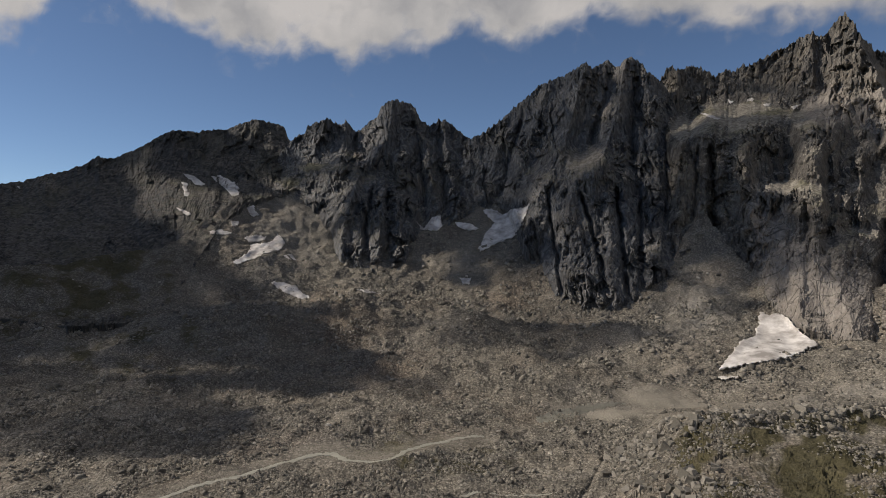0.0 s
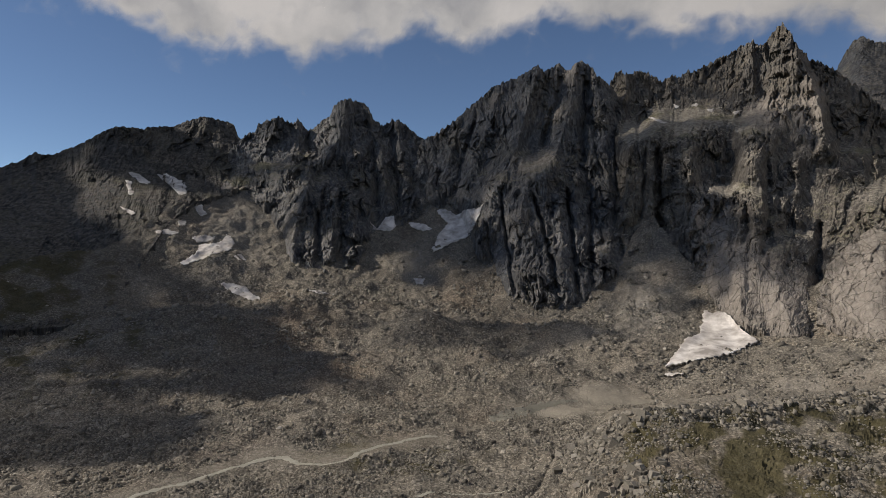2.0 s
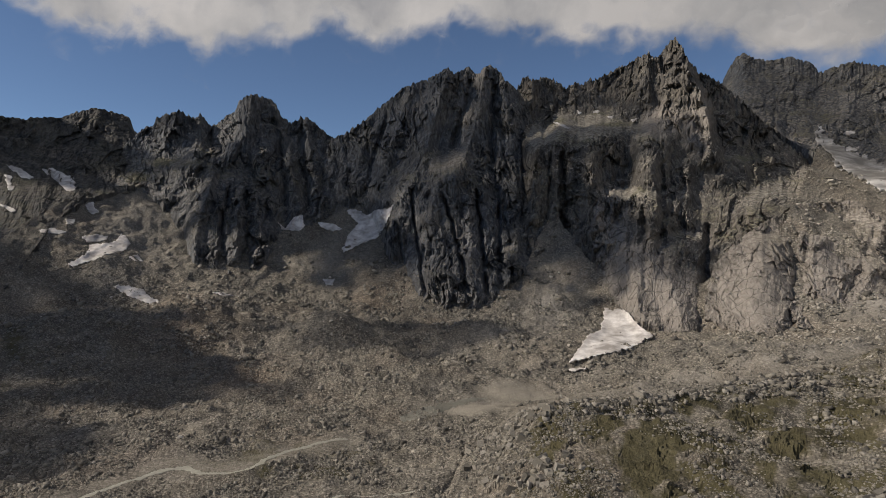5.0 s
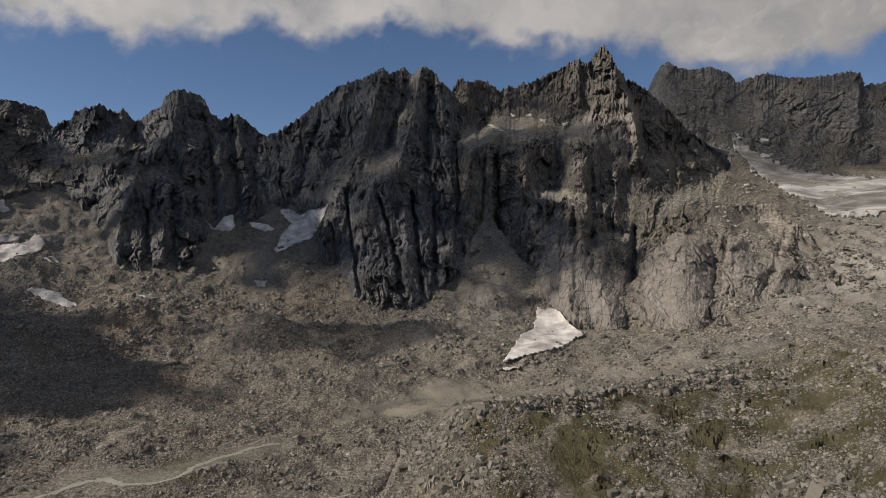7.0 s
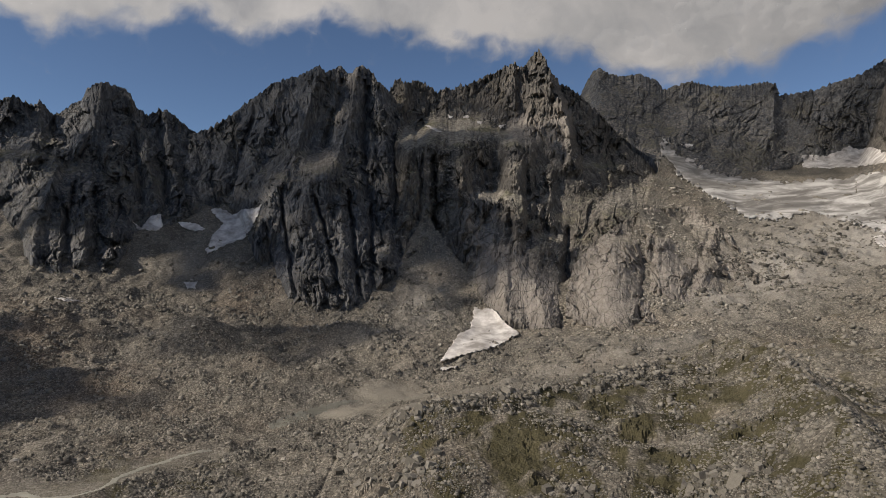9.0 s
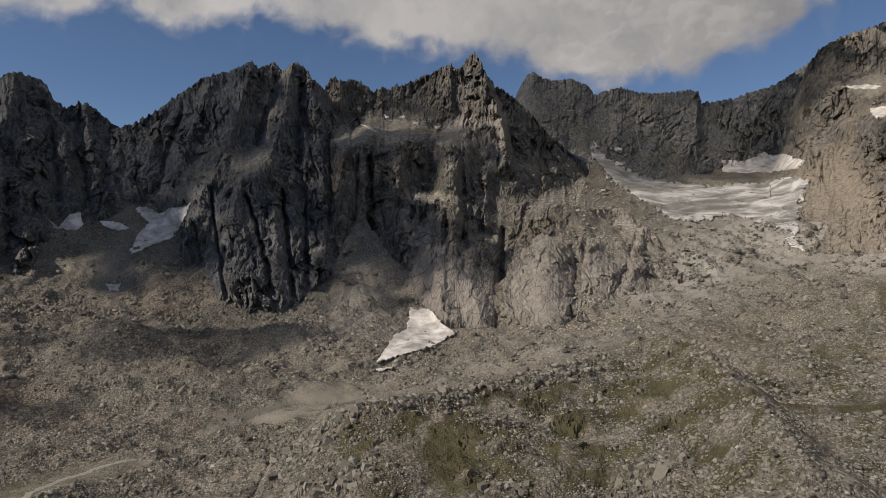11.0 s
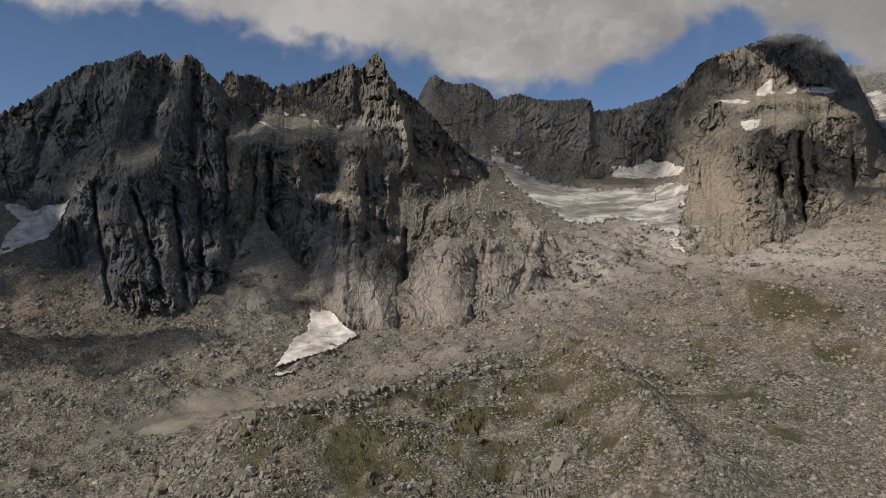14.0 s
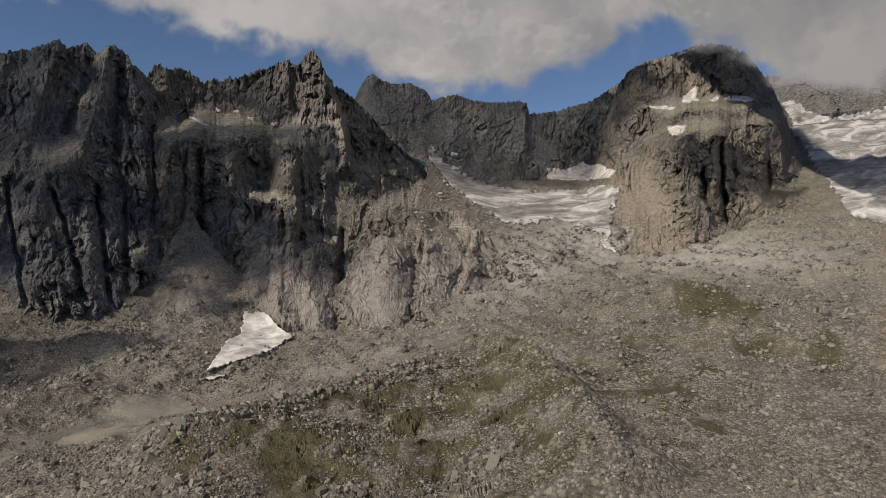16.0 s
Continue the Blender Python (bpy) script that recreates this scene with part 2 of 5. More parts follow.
# ---- meshes ----
def grid_mesh(name, places, mat, keep=None, flat=True, fields=()):
    """A mesh over a grid of places (rows, columns, 3); keep marks the cells wanted."""
    rows, cols = places.shape[:2]
    idx = np.arange(rows * cols).reshape(rows, cols)
    quads = np.stack([idx[:-1, :-1], idx[:-1, 1:], idx[1:, 1:], idx[1:, :-1]], -1)
    quads = quads.reshape(-1, 4) if keep is None else quads[keep]
    verts = places.reshape(-1, 3)
    used = np.unique(quads)
    remap = np.full(len(verts), -1)
    remap[used] = np.arange(len(used))
    verts, quads = verts[used], remap[quads]
    me = bpy.data.meshes.new(name)
    me.vertices.add(len(verts))
    me.vertices.foreach_set("co", verts.astype(np.float32).ravel())
    me.loops.add(quads.size)
    me.loops.foreach_set("vertex_index", quads.astype(np.int32).ravel())
    me.polygons.add(len(quads))
    me.polygons.foreach_set("loop_start", np.arange(0, quads.size, 4, dtype=np.int32))
    me.update(calc_edges=True)
    me.polygons.foreach_set("use_smooth", np.full(len(quads), not flat))
    for key, values in fields:
        at = me.attributes.new(key, "FLOAT", "POINT")
        at.data.foreach_set("value", values.reshape(-1)[used].astype(np.float32))
    me.materials.append(mat)
    return me


# ---- the shape of the ground ----
CREST_A = [(-75, 3.5), (-60, 4), (-48, 4.2), (-35.07, 4.79), (-33.67, 5.04), (-32.22, 5.64), (-30.73, 6.08), (-29.58, 6.59), (-28.72, 7.31), (-28.2, 7.16), (-27.4, 7.22), (-27.0, 7.56), (-25.97, 7.99), (-24.29, 9.15), (-23.21, 9.77), (-22.12, 9.76), (-21.23, 9.72), (-20.34, 10.01), (-18.97, 10.05), (-18.05, 10.53), (-16.55, 11.13), (-15.7, 10.94), (-14.75, 10.8), (-14.12, 10.54), (-13.69, 9.4), (-13.1, 9.0)]
CREST_B = [(-15.7, 5.43), (-14.27, 8.79), (-13.3, 9.61), (-12.81, 9.92), (-12.32, 10.03), (-12.08, 10.72), (-11.59, 10.94), (-10.35, 11.47), (-9.85, 11.09), (-9.1, 10.92), (-8.75, 11.32), (-8.35, 10.85), (-7.85, 10.37), (-7.35, 10.58), (-6.59, 11.33), (-5.93, 11.69), (-5.57, 12.57), (-5.06, 13.02), (-4.3, 13.18), (-3.53, 13.04), (-3.02, 12.91), (-2.51, 12.52), (-2.0, 11.45), (-1.23, 10.96), (-0.46, 11.45), (0.31, 11.45), (0.82, 11.06), (1.59, 10.41), (2.36, 9.86), (3.38, 9.05), (4.91, 7.13), (6.94, 5.09)]
CREST_C = [(0.31, 7.16), (2.36, 9.81), (3.38, 10.15), (4.4, 10.88), (5.68, 11.79), (6.69, 12.74), (7.45, 13.25), (8.7, 14.31), (9.95, 14.78), (10.94, 15.07), (11.93, 15.58), (12.76, 16.04), (13.3, 15.5), (13.88, 15.74), (14.6, 16.06), (15.32, 15.46), (15.7, 15.61), (16.03, 15.96), (16.51, 16.19), (16.98, 15.97), (17.44, 15.62), (17.91, 14.9), (18.6, 14.43), (19.29, 13.78), (19.97, 12.58), (20.88, 9.98), (21.77, 6.65)]
CREST_D = [(17.68, 12.52), (18.83, 13.82), (19.52, 15.03), (19.97, 15.13), (20.43, 14.86), (21.1, 14.98), (21.99, 14.93), (22.64, 14.47), (23.17, 14.06), (23.51, 14.11), (24.16, 14.49), (24.58, 14.18), (25.13, 14.47), (25.42, 14.69), (25.84, 14.56), (26.46, 14.83), (27.28, 15.23), (28.28, 15.52), (28.87, 15.85), (29.46, 16.18), (30.23, 16.39), (30.8, 16.06), (31.37, 16.29), (31.74, 16.87), (32.11, 17.04), (32.47, 17.53), (32.73, 17.01), (32.91, 16.93), (33.26, 16.12), (33.75, 15.34), (34.25, 14.66), (35.0, 14.21), (35.61, 13.85), (36.16, 13.44), (36.76, 12.83), (37.52, 12.07), (38.54, 11.01), (39.56, 9.84), (40.43, 8.7), (41.86, 7.45), (43.4, 6.19), (44.94, 5.18)]
CREST_E = [(34.26, 12.26), (35.51, 13.18), (36.16, 13.49), (36.61, 14.51), (37.17, 15.33), (37.78, 15.64), (38.79, 15.05), (39.81, 14.83), (41.09, 14.94), (41.86, 14.62), (42.63, 14.24), (43.14, 13.51), (44.94, 13.95), (45.71, 13.9), (46.74, 13.5), (48.02, 13.29), (50.06, 13.3), (51.07, 13.32), (51.68, 13.06), (51.88, 12.18), (53.08, 12.24), (54.33, 12.35), (55.57, 12.68), (57.04, 12.99), (58.01, 13.42), (58.98, 14.02), (59.94, 14.56), (60.55, 15.21), (61.82, 14.88), (63.66, 14.05), (65.47, 12.98)]
CREST_F = [(57.03, 5.79), (58.25, 10.16), (58.98, 12.51), (59.7, 14.34), (60.55, 15.39), (61.35, 15.79), (62.75, 16.16), (63.67, 16.3), (64.8, 16.55), (65.92, 16.87), (67.23, 16.89), (68.52, 16.56), (69.79, 15.84), (70.82, 14.42), (71.63, 13.25), (72.15, 11.89), (72.63, 10.75), (73.02, 9.19), (73.8, 7.37), (74.94, 5.54), (76.06, 4.18)]
CREST_G = [(68.94, 14.43), (71.02, 13.84), (72.24, 13.82), (73.81, 13.75), (75.34, 13.96), (76.82, 14.15), (78.25, 14.09), (79.22, 14.05), (85, 15), (92, 13), (110, 9)]
BASE_A = [(-75, -8), (-48, -8), (-35.07, -5.01), (-31.49, -6.09), (-25.56, -6.0), (-22.5, -3.5), (-20.5, 0.5), (-19.0, 2.6), (-17.6, 3.8), (-16.65, 4.3), (-15.7, 4.6), (-13.69, 4.6), (-13.1, 4.6)]
BASE_B = [(-15.7, 4.7), (-14.27, 5.47), (-12.81, 4.76), (-11.34, 3.53), (-9.85, 0.52), (-8.86, -1.51), (-7.35, -2.27), (-4.3, -2.44), (-2.51, 0.53), (-0.72, 1.55), (0.82, 2.07), (2.36, 2.32), (3.38, 3.08), (4.91, 3.33), (6.94, 3.07)]
BASE_C = [(0.31, 2.07), (2.36, 2.32), (3.89, 3.08), (5.93, 3.33), (7.2, 2.05), (7.7, -1.51), (8.96, -3.78), (10.95, -5.01), (13.88, -5.55), (15.8, -5.15), (17.21, -3.9), (18.61, -2.66), (19.98, -1.67), (20.88, 0.01), (21.77, 0.49)]
BASE_D = [(17.7, 0.5), (19, 0.8), (21, 1.0), (22.5, 1.8), (24.4, 0.4), (26, -2.2), (27.7, -4.6), (29.5, -6.2), (31.5, -6.7), (32.81, -7.14), (34.86, -6.39), (36.4, -4.86), (36.91, -1.8), (38.44, 0.76), (42.12, 4.41), (42.89, 5.68), (43.91, 5.94), (44.94, 5.18)]
BASE_E = [(34.26, 7.35), (39.3, 10.43), (40.84, 8.7), (42.89, 7.46), (44.94, 6.55), (48.01, 6.18), (50.05, 6.16), (53.08, 6.77), (55.07, 6.93), (58.01, 7.0), (59.21, 7.2), (60.54, 7.16), (63.65, 7.03), (65.46, 6.95)]
BASE_F = [(57.03, 4.8), (58.24, 3.04), (59.2, 1.29), (60.39, 0.06), (62.26, -0.92), (64.55, -0.91), (66.77, 0.29), (68.92, 1.92), (71.0, 2.57), (73.0, 3.19), (74.17, 3.6), (76.06, 4.18)]
BASE_G = [(68.94, 9.97), (71.01, 10.02), (72.23, 10.35), (73.8, 10.63), (75.7, 10.64), (77.53, 10.64), (79.21, 10.64), (85, 10), (92, 9), (110, 6)]
CREST_H = [(34.84, -3.82), (35.57, -1.32), (37.26, 0.67), (39.16, 2.14), (41.95, 3.56), (45.51, 3.71), (48.06, 1.55), (49.7, -1.2), (50.9, -2.54)]
BASE_H = [(34.84, -5.81), (35.57, -5.89), (37.26, -6.73), (39.63, -7.23), (41.94, -6.33), (44.62, -5.27), (47.21, -4.02), (49.29, -2.81), (50.9, -2.54)]
RIM = [(10, -24), (12.91, -21.09), (14.37, -18.23), (16.75, -16.47), (19.07, -14.46), (26.7, -12.85), (29.74, -12.33), (32.81, -11.63), (34.86, -11.48), (37.42, -10.63), (39.96, -10.1), (42.49, -9.4), (44.98, -8.5), (47.43, -7.59), (48.88, -8.13), (50.3, -9.03), (52.17, -10.13), (54.45, -12.99), (56.66, -15.9), (58.81, -19.54), (60.5, -24)]
CLOUD_LOW = ([(-45, 19), (-35.06, 15.96), (-34.02, 16.07), (-32.95, 17.13), (-32.03, 18.16), (-31.1, 19.82), (-27.6, 20.06), (-26.17, 18.86), (-22.12, 17.94), (-19.88, 17.31), (-17.12, 16.68), (-15.46, 16.13), (-14.26, 16.9), (-11.34, 17.32), (-9.35, 16.5), (-8.1, 15.85), (-6.84, 17.06), (-4.3, 17.36), (-1.23, 17.64), (0.82, 18.8), (3.38, 19.23), (6.18, 17.78), (7.95, 17.95), (9.45, 18.56), (12.42, 19.06), (13.15, 20.12)]
             + [(14.84, 19.9), (17.21, 18.9), (19.52, 18.23), (21.0, 18.46), (24.79, 17.82), (30.91, 17.42), (35.23, 17.16), (37.8, 16.05), (39.39, 15.01), (43.62, 13.87), (46.78, 14.58), (51.58, 14.65), (53.09, 15.64), (57.05, 16.37), (59.94, 18.2), (62.29, 18.87), (63.44, 18.88), (64.58, 17.89), (65.92, 16.95), (67.23, 16.37), (69.79, 15.46), (71.43, 13.79), (73.03, 12.83), (74.96, 12.5), (79.22, 12.25), (85, 12.5), (100, 12)])
SNOW_WEST = [[(-15.47, -2.95), (-14.51, -2.86), (-13.3, -3.23), (-11.93, -4.34), (-12.57, -4.53), (-13.78, -4.06), (-14.75, -3.45)], [(-18.51, -1.2), (-17.12, -0.23), (-16.88, 0.41), (-15.7, 0.51), (-14.99, 0.76), (-14.65, 1.4), (-14.03, 0.51), (-14.27, -0.08), (-15.7, -0.48), (-17.12, -1.06), (-18.05, -1.45)], [(-17.59, 0.99), (-16.41, 1.24), (-15.46, 1.0), (-16.18, 0.51), (-17.12, 0.5)], [(-18.74, 2.44), (-17.82, 2.36), (-18.05, 1.87), (-18.61, 1.96)], [(-17.26, 3.54), (-16.79, 3.84), (-16.27, 2.97), (-16.65, 2.67), (-17.12, 2.95)]]
SNOW_WEST_HIGH = [[(-20.25, 6.15), (-19.43, 6.28), (-18.05, 5.61), (-17.82, 4.64), (-18.51, 4.48), (-18.97, 5.09), (-19.66, 5.55)], [(-22.47, 6.39), (-21.46, 6.1), (-20.56, 5.38), (-21.23, 5.26), (-21.9, 5.71)], [(-22.56, 5.59), (-22.12, 5.6), (-21.9, 4.53), (-22.21, 4.28)], [(-23.08, 3.5), (-22.34, 3.33), (-21.59, 2.78), (-22.12, 2.67)], [(-20.56, 1.55), (-19.43, 1.66), (-18.28, 1.38), (-18.97, 1.13), (-20.11, 1.22)], [(-14.27, -0.58), (-13.54, -0.38), (-13.06, -0.98), (-13.69, -1.08)], [(-34.09, 4.68), (-33.67, 4.66), (-33.74, 4.4)]]
SNOW_GULLY = [[(3.64, 3.49), (4.4, 3.69), (5.42, 3.08), (6.18, 3.58), (7.2, 3.67), (7.95, 4.17), (7.2, 2.3), (6.44, 1.03), (4.91, 0.42), (3.38, -0.39), (3.13, 0.02), (3.89, 1.55), (4.66, 2.31), (3.99, 2.83)], [(-0.97, 2.83), (-0.31, 3.09), (-0.05, 2.07), (-0.46, 1.55), (-2.0, 1.66), (-2.51, 2.58), (-1.74, 1.91)], [(0.97, 2.48), (2.36, 2.32), (3.38, 1.81), (2.36, 1.55), (1.33, 1.96)], [(1.44, -2.65), (2.61, -2.65), (2.46, -3.26), (1.85, -3.31)], [(-8.45, -3.53), (-6.84, -3.65), (-5.32, -4.17), (-6.84, -4.05)]]
SNOW_FAN = [[(26.67, -5.11), (27.28, -5.35), (27.89, -5.19), (28.49, -5.38), (29.66, -6.64), (30.81, -7.52), (28.88, -8.68), (26.47, -9.32), (23.52, -10.13), (24.38, -8.8), (25.22, -7.6), (26.26, -7.08)], [(23.52, -10.59), (25.22, -10.32), (25.01, -10.65), (23.73, -10.89)]]
SNOW_BENCH = [[(21.85, 11.47), (22.86, 11.08), (23.86, 10.77), (23.51, 10.57), (22.43, 11.02)], [(24.16, 12.18), (24.79, 12.03), (24.67, 11.78), (24.28, 11.9)], [(25.63, 12.13), (26.34, 12.02), (26.17, 11.77), (25.72, 11.86)], [(26.95, 11.6), (27.52, 11.55), (27.36, 11.3), (27.03, 11.38)], [(28.8, 11.11), (29.58, 11.37), (29.46, 10.87), (28.95, 10.83)]]
SNOW_PEAK = [[(64.79, 12.44), (65.24, 13.23), (65.91, 13.85), (66.35, 13.58), (66.0, 12.94), (66.35, 12.54), (65.55, 12.43)], [(67.01, 12.49), (67.66, 12.88), (68.09, 12.66), (67.31, 12.28)], [(67.87, 12.41), (68.94, 12.84), (70.2, 12.45), (70.81, 12.12), (69.78, 12.09)], [(61.82, 12.43), (63.66, 12.39), (64.57, 12.14), (64.11, 11.9), (62.28, 12.21)], [(63.66, 10.58), (65.24, 10.71), (65.01, 10.02), (64.11, 9.71)], [(64.35, 16.41), (65.92, 16.87), (65.87, 16.61), (64.57, 16.17)]]
SNOW_WALL = [[(53.33, 7.61), (55.07, 7.32), (55.81, 7.55), (56.55, 7.93), (57.28, 7.66), (58.01, 7.73), (58.73, 7.32), (59.45, 7.1), (58.97, 6.48), (57.04, 6.29), (55.07, 6.33), (53.58, 6.46)], [(44.53, 9.07), (45.56, 8.97), (45.45, 8.67), (44.79, 8.57)], [(44.68, 7.76), (45.71, 7.76), (45.86, 7.46), (44.94, 7.41)], [(58.0, 1.05), (58.72, 1.2), (59.44, 0.3), (59.54, -0.19), (58.48, 0.31)]]
ICE_BASIN = [(42.87, 9.72), (44.41, 7.96), (46.97, 6.54), (49.52, 5.91), (52.55, 5.47), (56.01, 5.55), (58.92, 5.98), (59.87, 5.46), (59.15, 3.51), (59.01, 1.29), (56.5, 2.06), (54.04, 2.93), (51.54, 2.34), (49.52, 2.61), (46.97, 4.41), (44.41, 6.19), (42.87, 8.22)]
ICE_EAST = [(72.03, 11.9), (73.42, 11.92), (73.88, 11.19), (75.7, 10.39), (79.21, 10.64), (80.3, 10.5), (80.28, 1.91), (78.22, 2.3), (76.79, 2.85), (76.13, 4.39), (74.75, 6.43), (73.8, 8.16), (73.02, 9.41), (72.86, 10.73)]
STREAM = [(-24.72, -20.09), (-22.13, -19.45), (-18.98, -19.05), (-15.71, -18.53), (-12.82, -17.98), (-11.34, -17.71), (-9.76, -17.8), (-8.86, -18.34), (-6.84, -18.56), (-4.81, -18.35), (-3.54, -17.82), (-1.23, -17.2), (0.82, -16.82), (3.38, -16.52)]
BROOK = [(1.85, -21.44), (4.4, -21.17), (7.45, -21.15), (10.45, -20.82)]
POND = [(8.2, -14.78), (10.2, -14.13), (12.91, -13.53), (15.09, -13.17), (16.27, -13.24), (13.4, -14.02), (10.95, -14.86), (8.71, -15.33)]
TRAIL = [(27.2, -13.06), (29.74, -12.62), (31.27, -12.45), (32.81, -12.07), (34.86, -11.19), (37.42, -10.38), (38.95, -9.96), (40.98, -9.63), (43.99, -8.87), (46.45, -8.01)]
TEETH_B = [(-12.08, 10.82), (-10.35, 11.51), (-8.75, 11.42), (-5.52, 12.67), (-4.91, 13.12), (-4.3, 13.28), (-3.59, 13.09), (-2.92, 12.91), (0.05, 11.55)]
TEETH_C = [(10.2, 14.87), (12.76, 16.13), (13.93, 15.83), (14.65, 16.15), (16.03, 16.05), (16.6, 16.27), (17.07, 16.01), (17.54, 15.65)]
TEETH_D = [(19.93, 15.22), (20.38, 14.95), (21.14, 15.06), (22.21, 15.0), (22.78, 14.54), (23.73, 14.22), (24.2, 14.57), (24.67, 14.3), (25.17, 14.55), (25.51, 14.77), (25.92, 14.59), (26.58, 14.9), (28.44, 15.58), (29.38, 16.19), (30.31, 16.42), (31.44, 16.36), (31.78, 16.9), (32.15, 17.08), (32.47, 17.57), (32.98, 16.89)]
TEETH_E = [(37.22, 15.43), (37.88, 15.69), (39.0, 15.1), (41.25, 14.99), (45.04, 14.0), (51.57, 13.21)]
OUTCROPS = [(16.09, -17.12), (18.12, -17.64), (19.14, -20.4), (21.19, -18.61), (23.24, -19.07), (27.33, -13.84), (37.26, -12.03), (38.68, -11.48), (24.27, -13.4), (35.8, -20.36), (45.92, -18.86), (48.45, -18.92), (16.6, -18.4), (18.2, -19.4), (30.2, -12.9), (33.4, -12.4), (20.2, -15.6), (22.4, -14.6)]
SLABS = [(74.15, -4.38), (76.77, -4.99), (72.19, -6.12), (78.37, -6.49), (70.16, -6.69), (65.87, -8.59), (75.29, -6.72), (72.99, -4.88), (77.48, -7.82)]
LIMB = [(41.99, -10.71), (44.98, -9.74), (47.43, -8.88), (49.35, -9.59), (51.01, -10.62), (52.4, -11.63), (54.45, -14.43), (56.66, -17.24), (58.59, -20.47)]


# ranges over ground (m) by bearing (rows) and by rise (columns)
RISES = [-21, -18, -15, -12, -9, -6, -3, 0, 3, 7]
RANGES = {
    -40: [335, 395, 475, 580, 710, 830, 930, 1010, 1080, 1180],
    -24: [335, 395, 478, 590, 715, 845, 945, 1030, 1100, 1200],
    -12: [338, 398, 482, 595, 730, 860, 970, 1070, 1180, 1330],
    0: [338, 400, 485, 600, 740, 875, 985, 1080, 1180, 1320],
    10: [338, 400, 485, 605, 745, 860, 950, 1030, 1110, 1250],
    20: [338, 400, 485, 610, 740, 840, 915, 980, 1040, 1200],
    30: [330, 395, 480, 585, 725, 830, 900, 960, 1020, 1150],
    40: [300, 355, 435, 540, 670, 810, 890, 960, 1040, 1250],
    50: [255, 300, 365, 460, 610, 790, 930, 1050, 1210, 1650],
    60: [240, 285, 350, 440, 580, 760, 930, 1100, 1300, 1800],
    76: [225, 265, 325, 410, 540, 700, 880, 1080, 1340, 1850],
}
AZ_ROWS = np.array(list(RANGES), float)
TABLE = np.array([RANGES[k] for k in RANGES], float)


def spline(x, xs, ys):
    """Smooth cubic through the knots, along the first axis of ys."""
    x = np.clip(x, xs[0], xs[-1])
    k = np.clip(np.searchsorted(xs, x) - 1, 0, len(xs) - 2)
    slope = np.gradient(ys, xs, axis=0)
    h = xs[k + 1] - xs[k]
    t = ((x - xs[k]) / h)[:, None]
    h = h[:, None]
    return ((2 * t ** 3 - 3 * t ** 2 + 1) * ys[k] + (t ** 3 - 2 * t ** 2 + t) * h * slope[k]
            + (3 * t ** 2 - 2 * t ** 3) * ys[k + 1] + (t ** 3 - t ** 2) * h * slope[k + 1])


def hump(az, el, a0, e0, wa, we):
    return np.exp(-((az - a0) / wa) ** 2 - ((el - e0) / we) ** 2)


def ground_range(az, el):
    """Range to the ground on a grid: az a row of bearings, el a column of rises."""
    by_az = spline(az, AZ_ROWS, TABLE)
    far = spline(np.clip(el, -21, 7), np.array(RISES, float), by_az.T).copy()
    A, E = np.meshgrid(az, el)
    drop = far[np.searchsorted(el, -21)] * math.tan(radians(21))
    far = np.where(E < -21, drop[None, :] / np.tan(np.radians(np.clip(-E, 1, 90))), far)
    far = np.where(E > 7, far + (E - 7) * 90, far)
    # the near moraine, whose crest stands before the valley floor; one row of the grid runs along it
    rim = along(RIM, az)[None, :] + 0 * E
    at_rim = np.array([np.interp(e, el, far[:, k]) for k, e in enumerate(rim[0])])
    for k in np.nonzero((az > 9) & (az < 61))[0]:
        j = int(np.argmin(np.abs(el - rim[0, k])))
        far[j, k] = at_rim[k]
        E[j, k] = rim[0, k] - 1e-4
    inside = (E < rim) & (A > 9) & (A < 61)
    depth = np.maximum(rim - E, 0)
    crest_z = at_rim * np.tan(np.radians(-rim[0]))
    left = 1 - smooth(az, 13, 24)
    crest_z = 95 + 32 * left + (np.maximum(crest_z - 0.3, 60) - 95) * smooth(az, 42, 50)
    sink = crest_z + 13 * (1 - np.exp(-depth / 4.5)) * (1 - 0.8 * smooth(az, 44, 56)) * (1 - left) + 1.0 * np.exp(-depth / 0.25) * (1 - smooth(az, 40, 48))
    near = sink / np.tan(np.radians(np.clip(-E, 5, 90)))
    hold = smooth(A, 9, 18) * (1 - smooth(A, 54, 62))
    under = near * hold + far * (1 - hold)
    deep = np.tan(np.radians(np.clip(-E, 1, 90)))
    sag = smooth(-E, 25, 58)
    under = (under * deep * (1 - sag) + 112 * sag) / deep
    near = np.minimum(near, far)
    lip = np.minimum((crest_z + 1.0) / np.tan(np.radians(np.clip(-rim[0], 5, 90))), at_rim)[None, :]
    behind = lip + (far - lip) * smooth(E - rim, 0, 0.5)
    beside = (A > 9) & (A < 61) & (E >= rim) & (E < rim + 0.5)
    return E, np.where(E < -24, under, np.where(inside, near, np.where(beside, np.minimum(behind, far), far)))


AZ = np.concatenate([np.arange(-180, -44, 4.0), np.arange(-44, -37, 0.5), np.arange(-37, 80, 0.1), np.arange(80, 90, 0.5), np.arange(90, 180, 4.0), [180.0]])
EL = np.concatenate([[-90, -80, -70, -60, -50, -42, -36, -31], np.arange(-28, -23, 0.4), np.arange(-23, -12, 0.1), np.arange(-12, 4, 0.08), np.arange(4, 12, 0.14)])
GE, GROUND_R = ground_range(AZ, EL)
GA = np.broadcast_to(AZ, GE.shape)


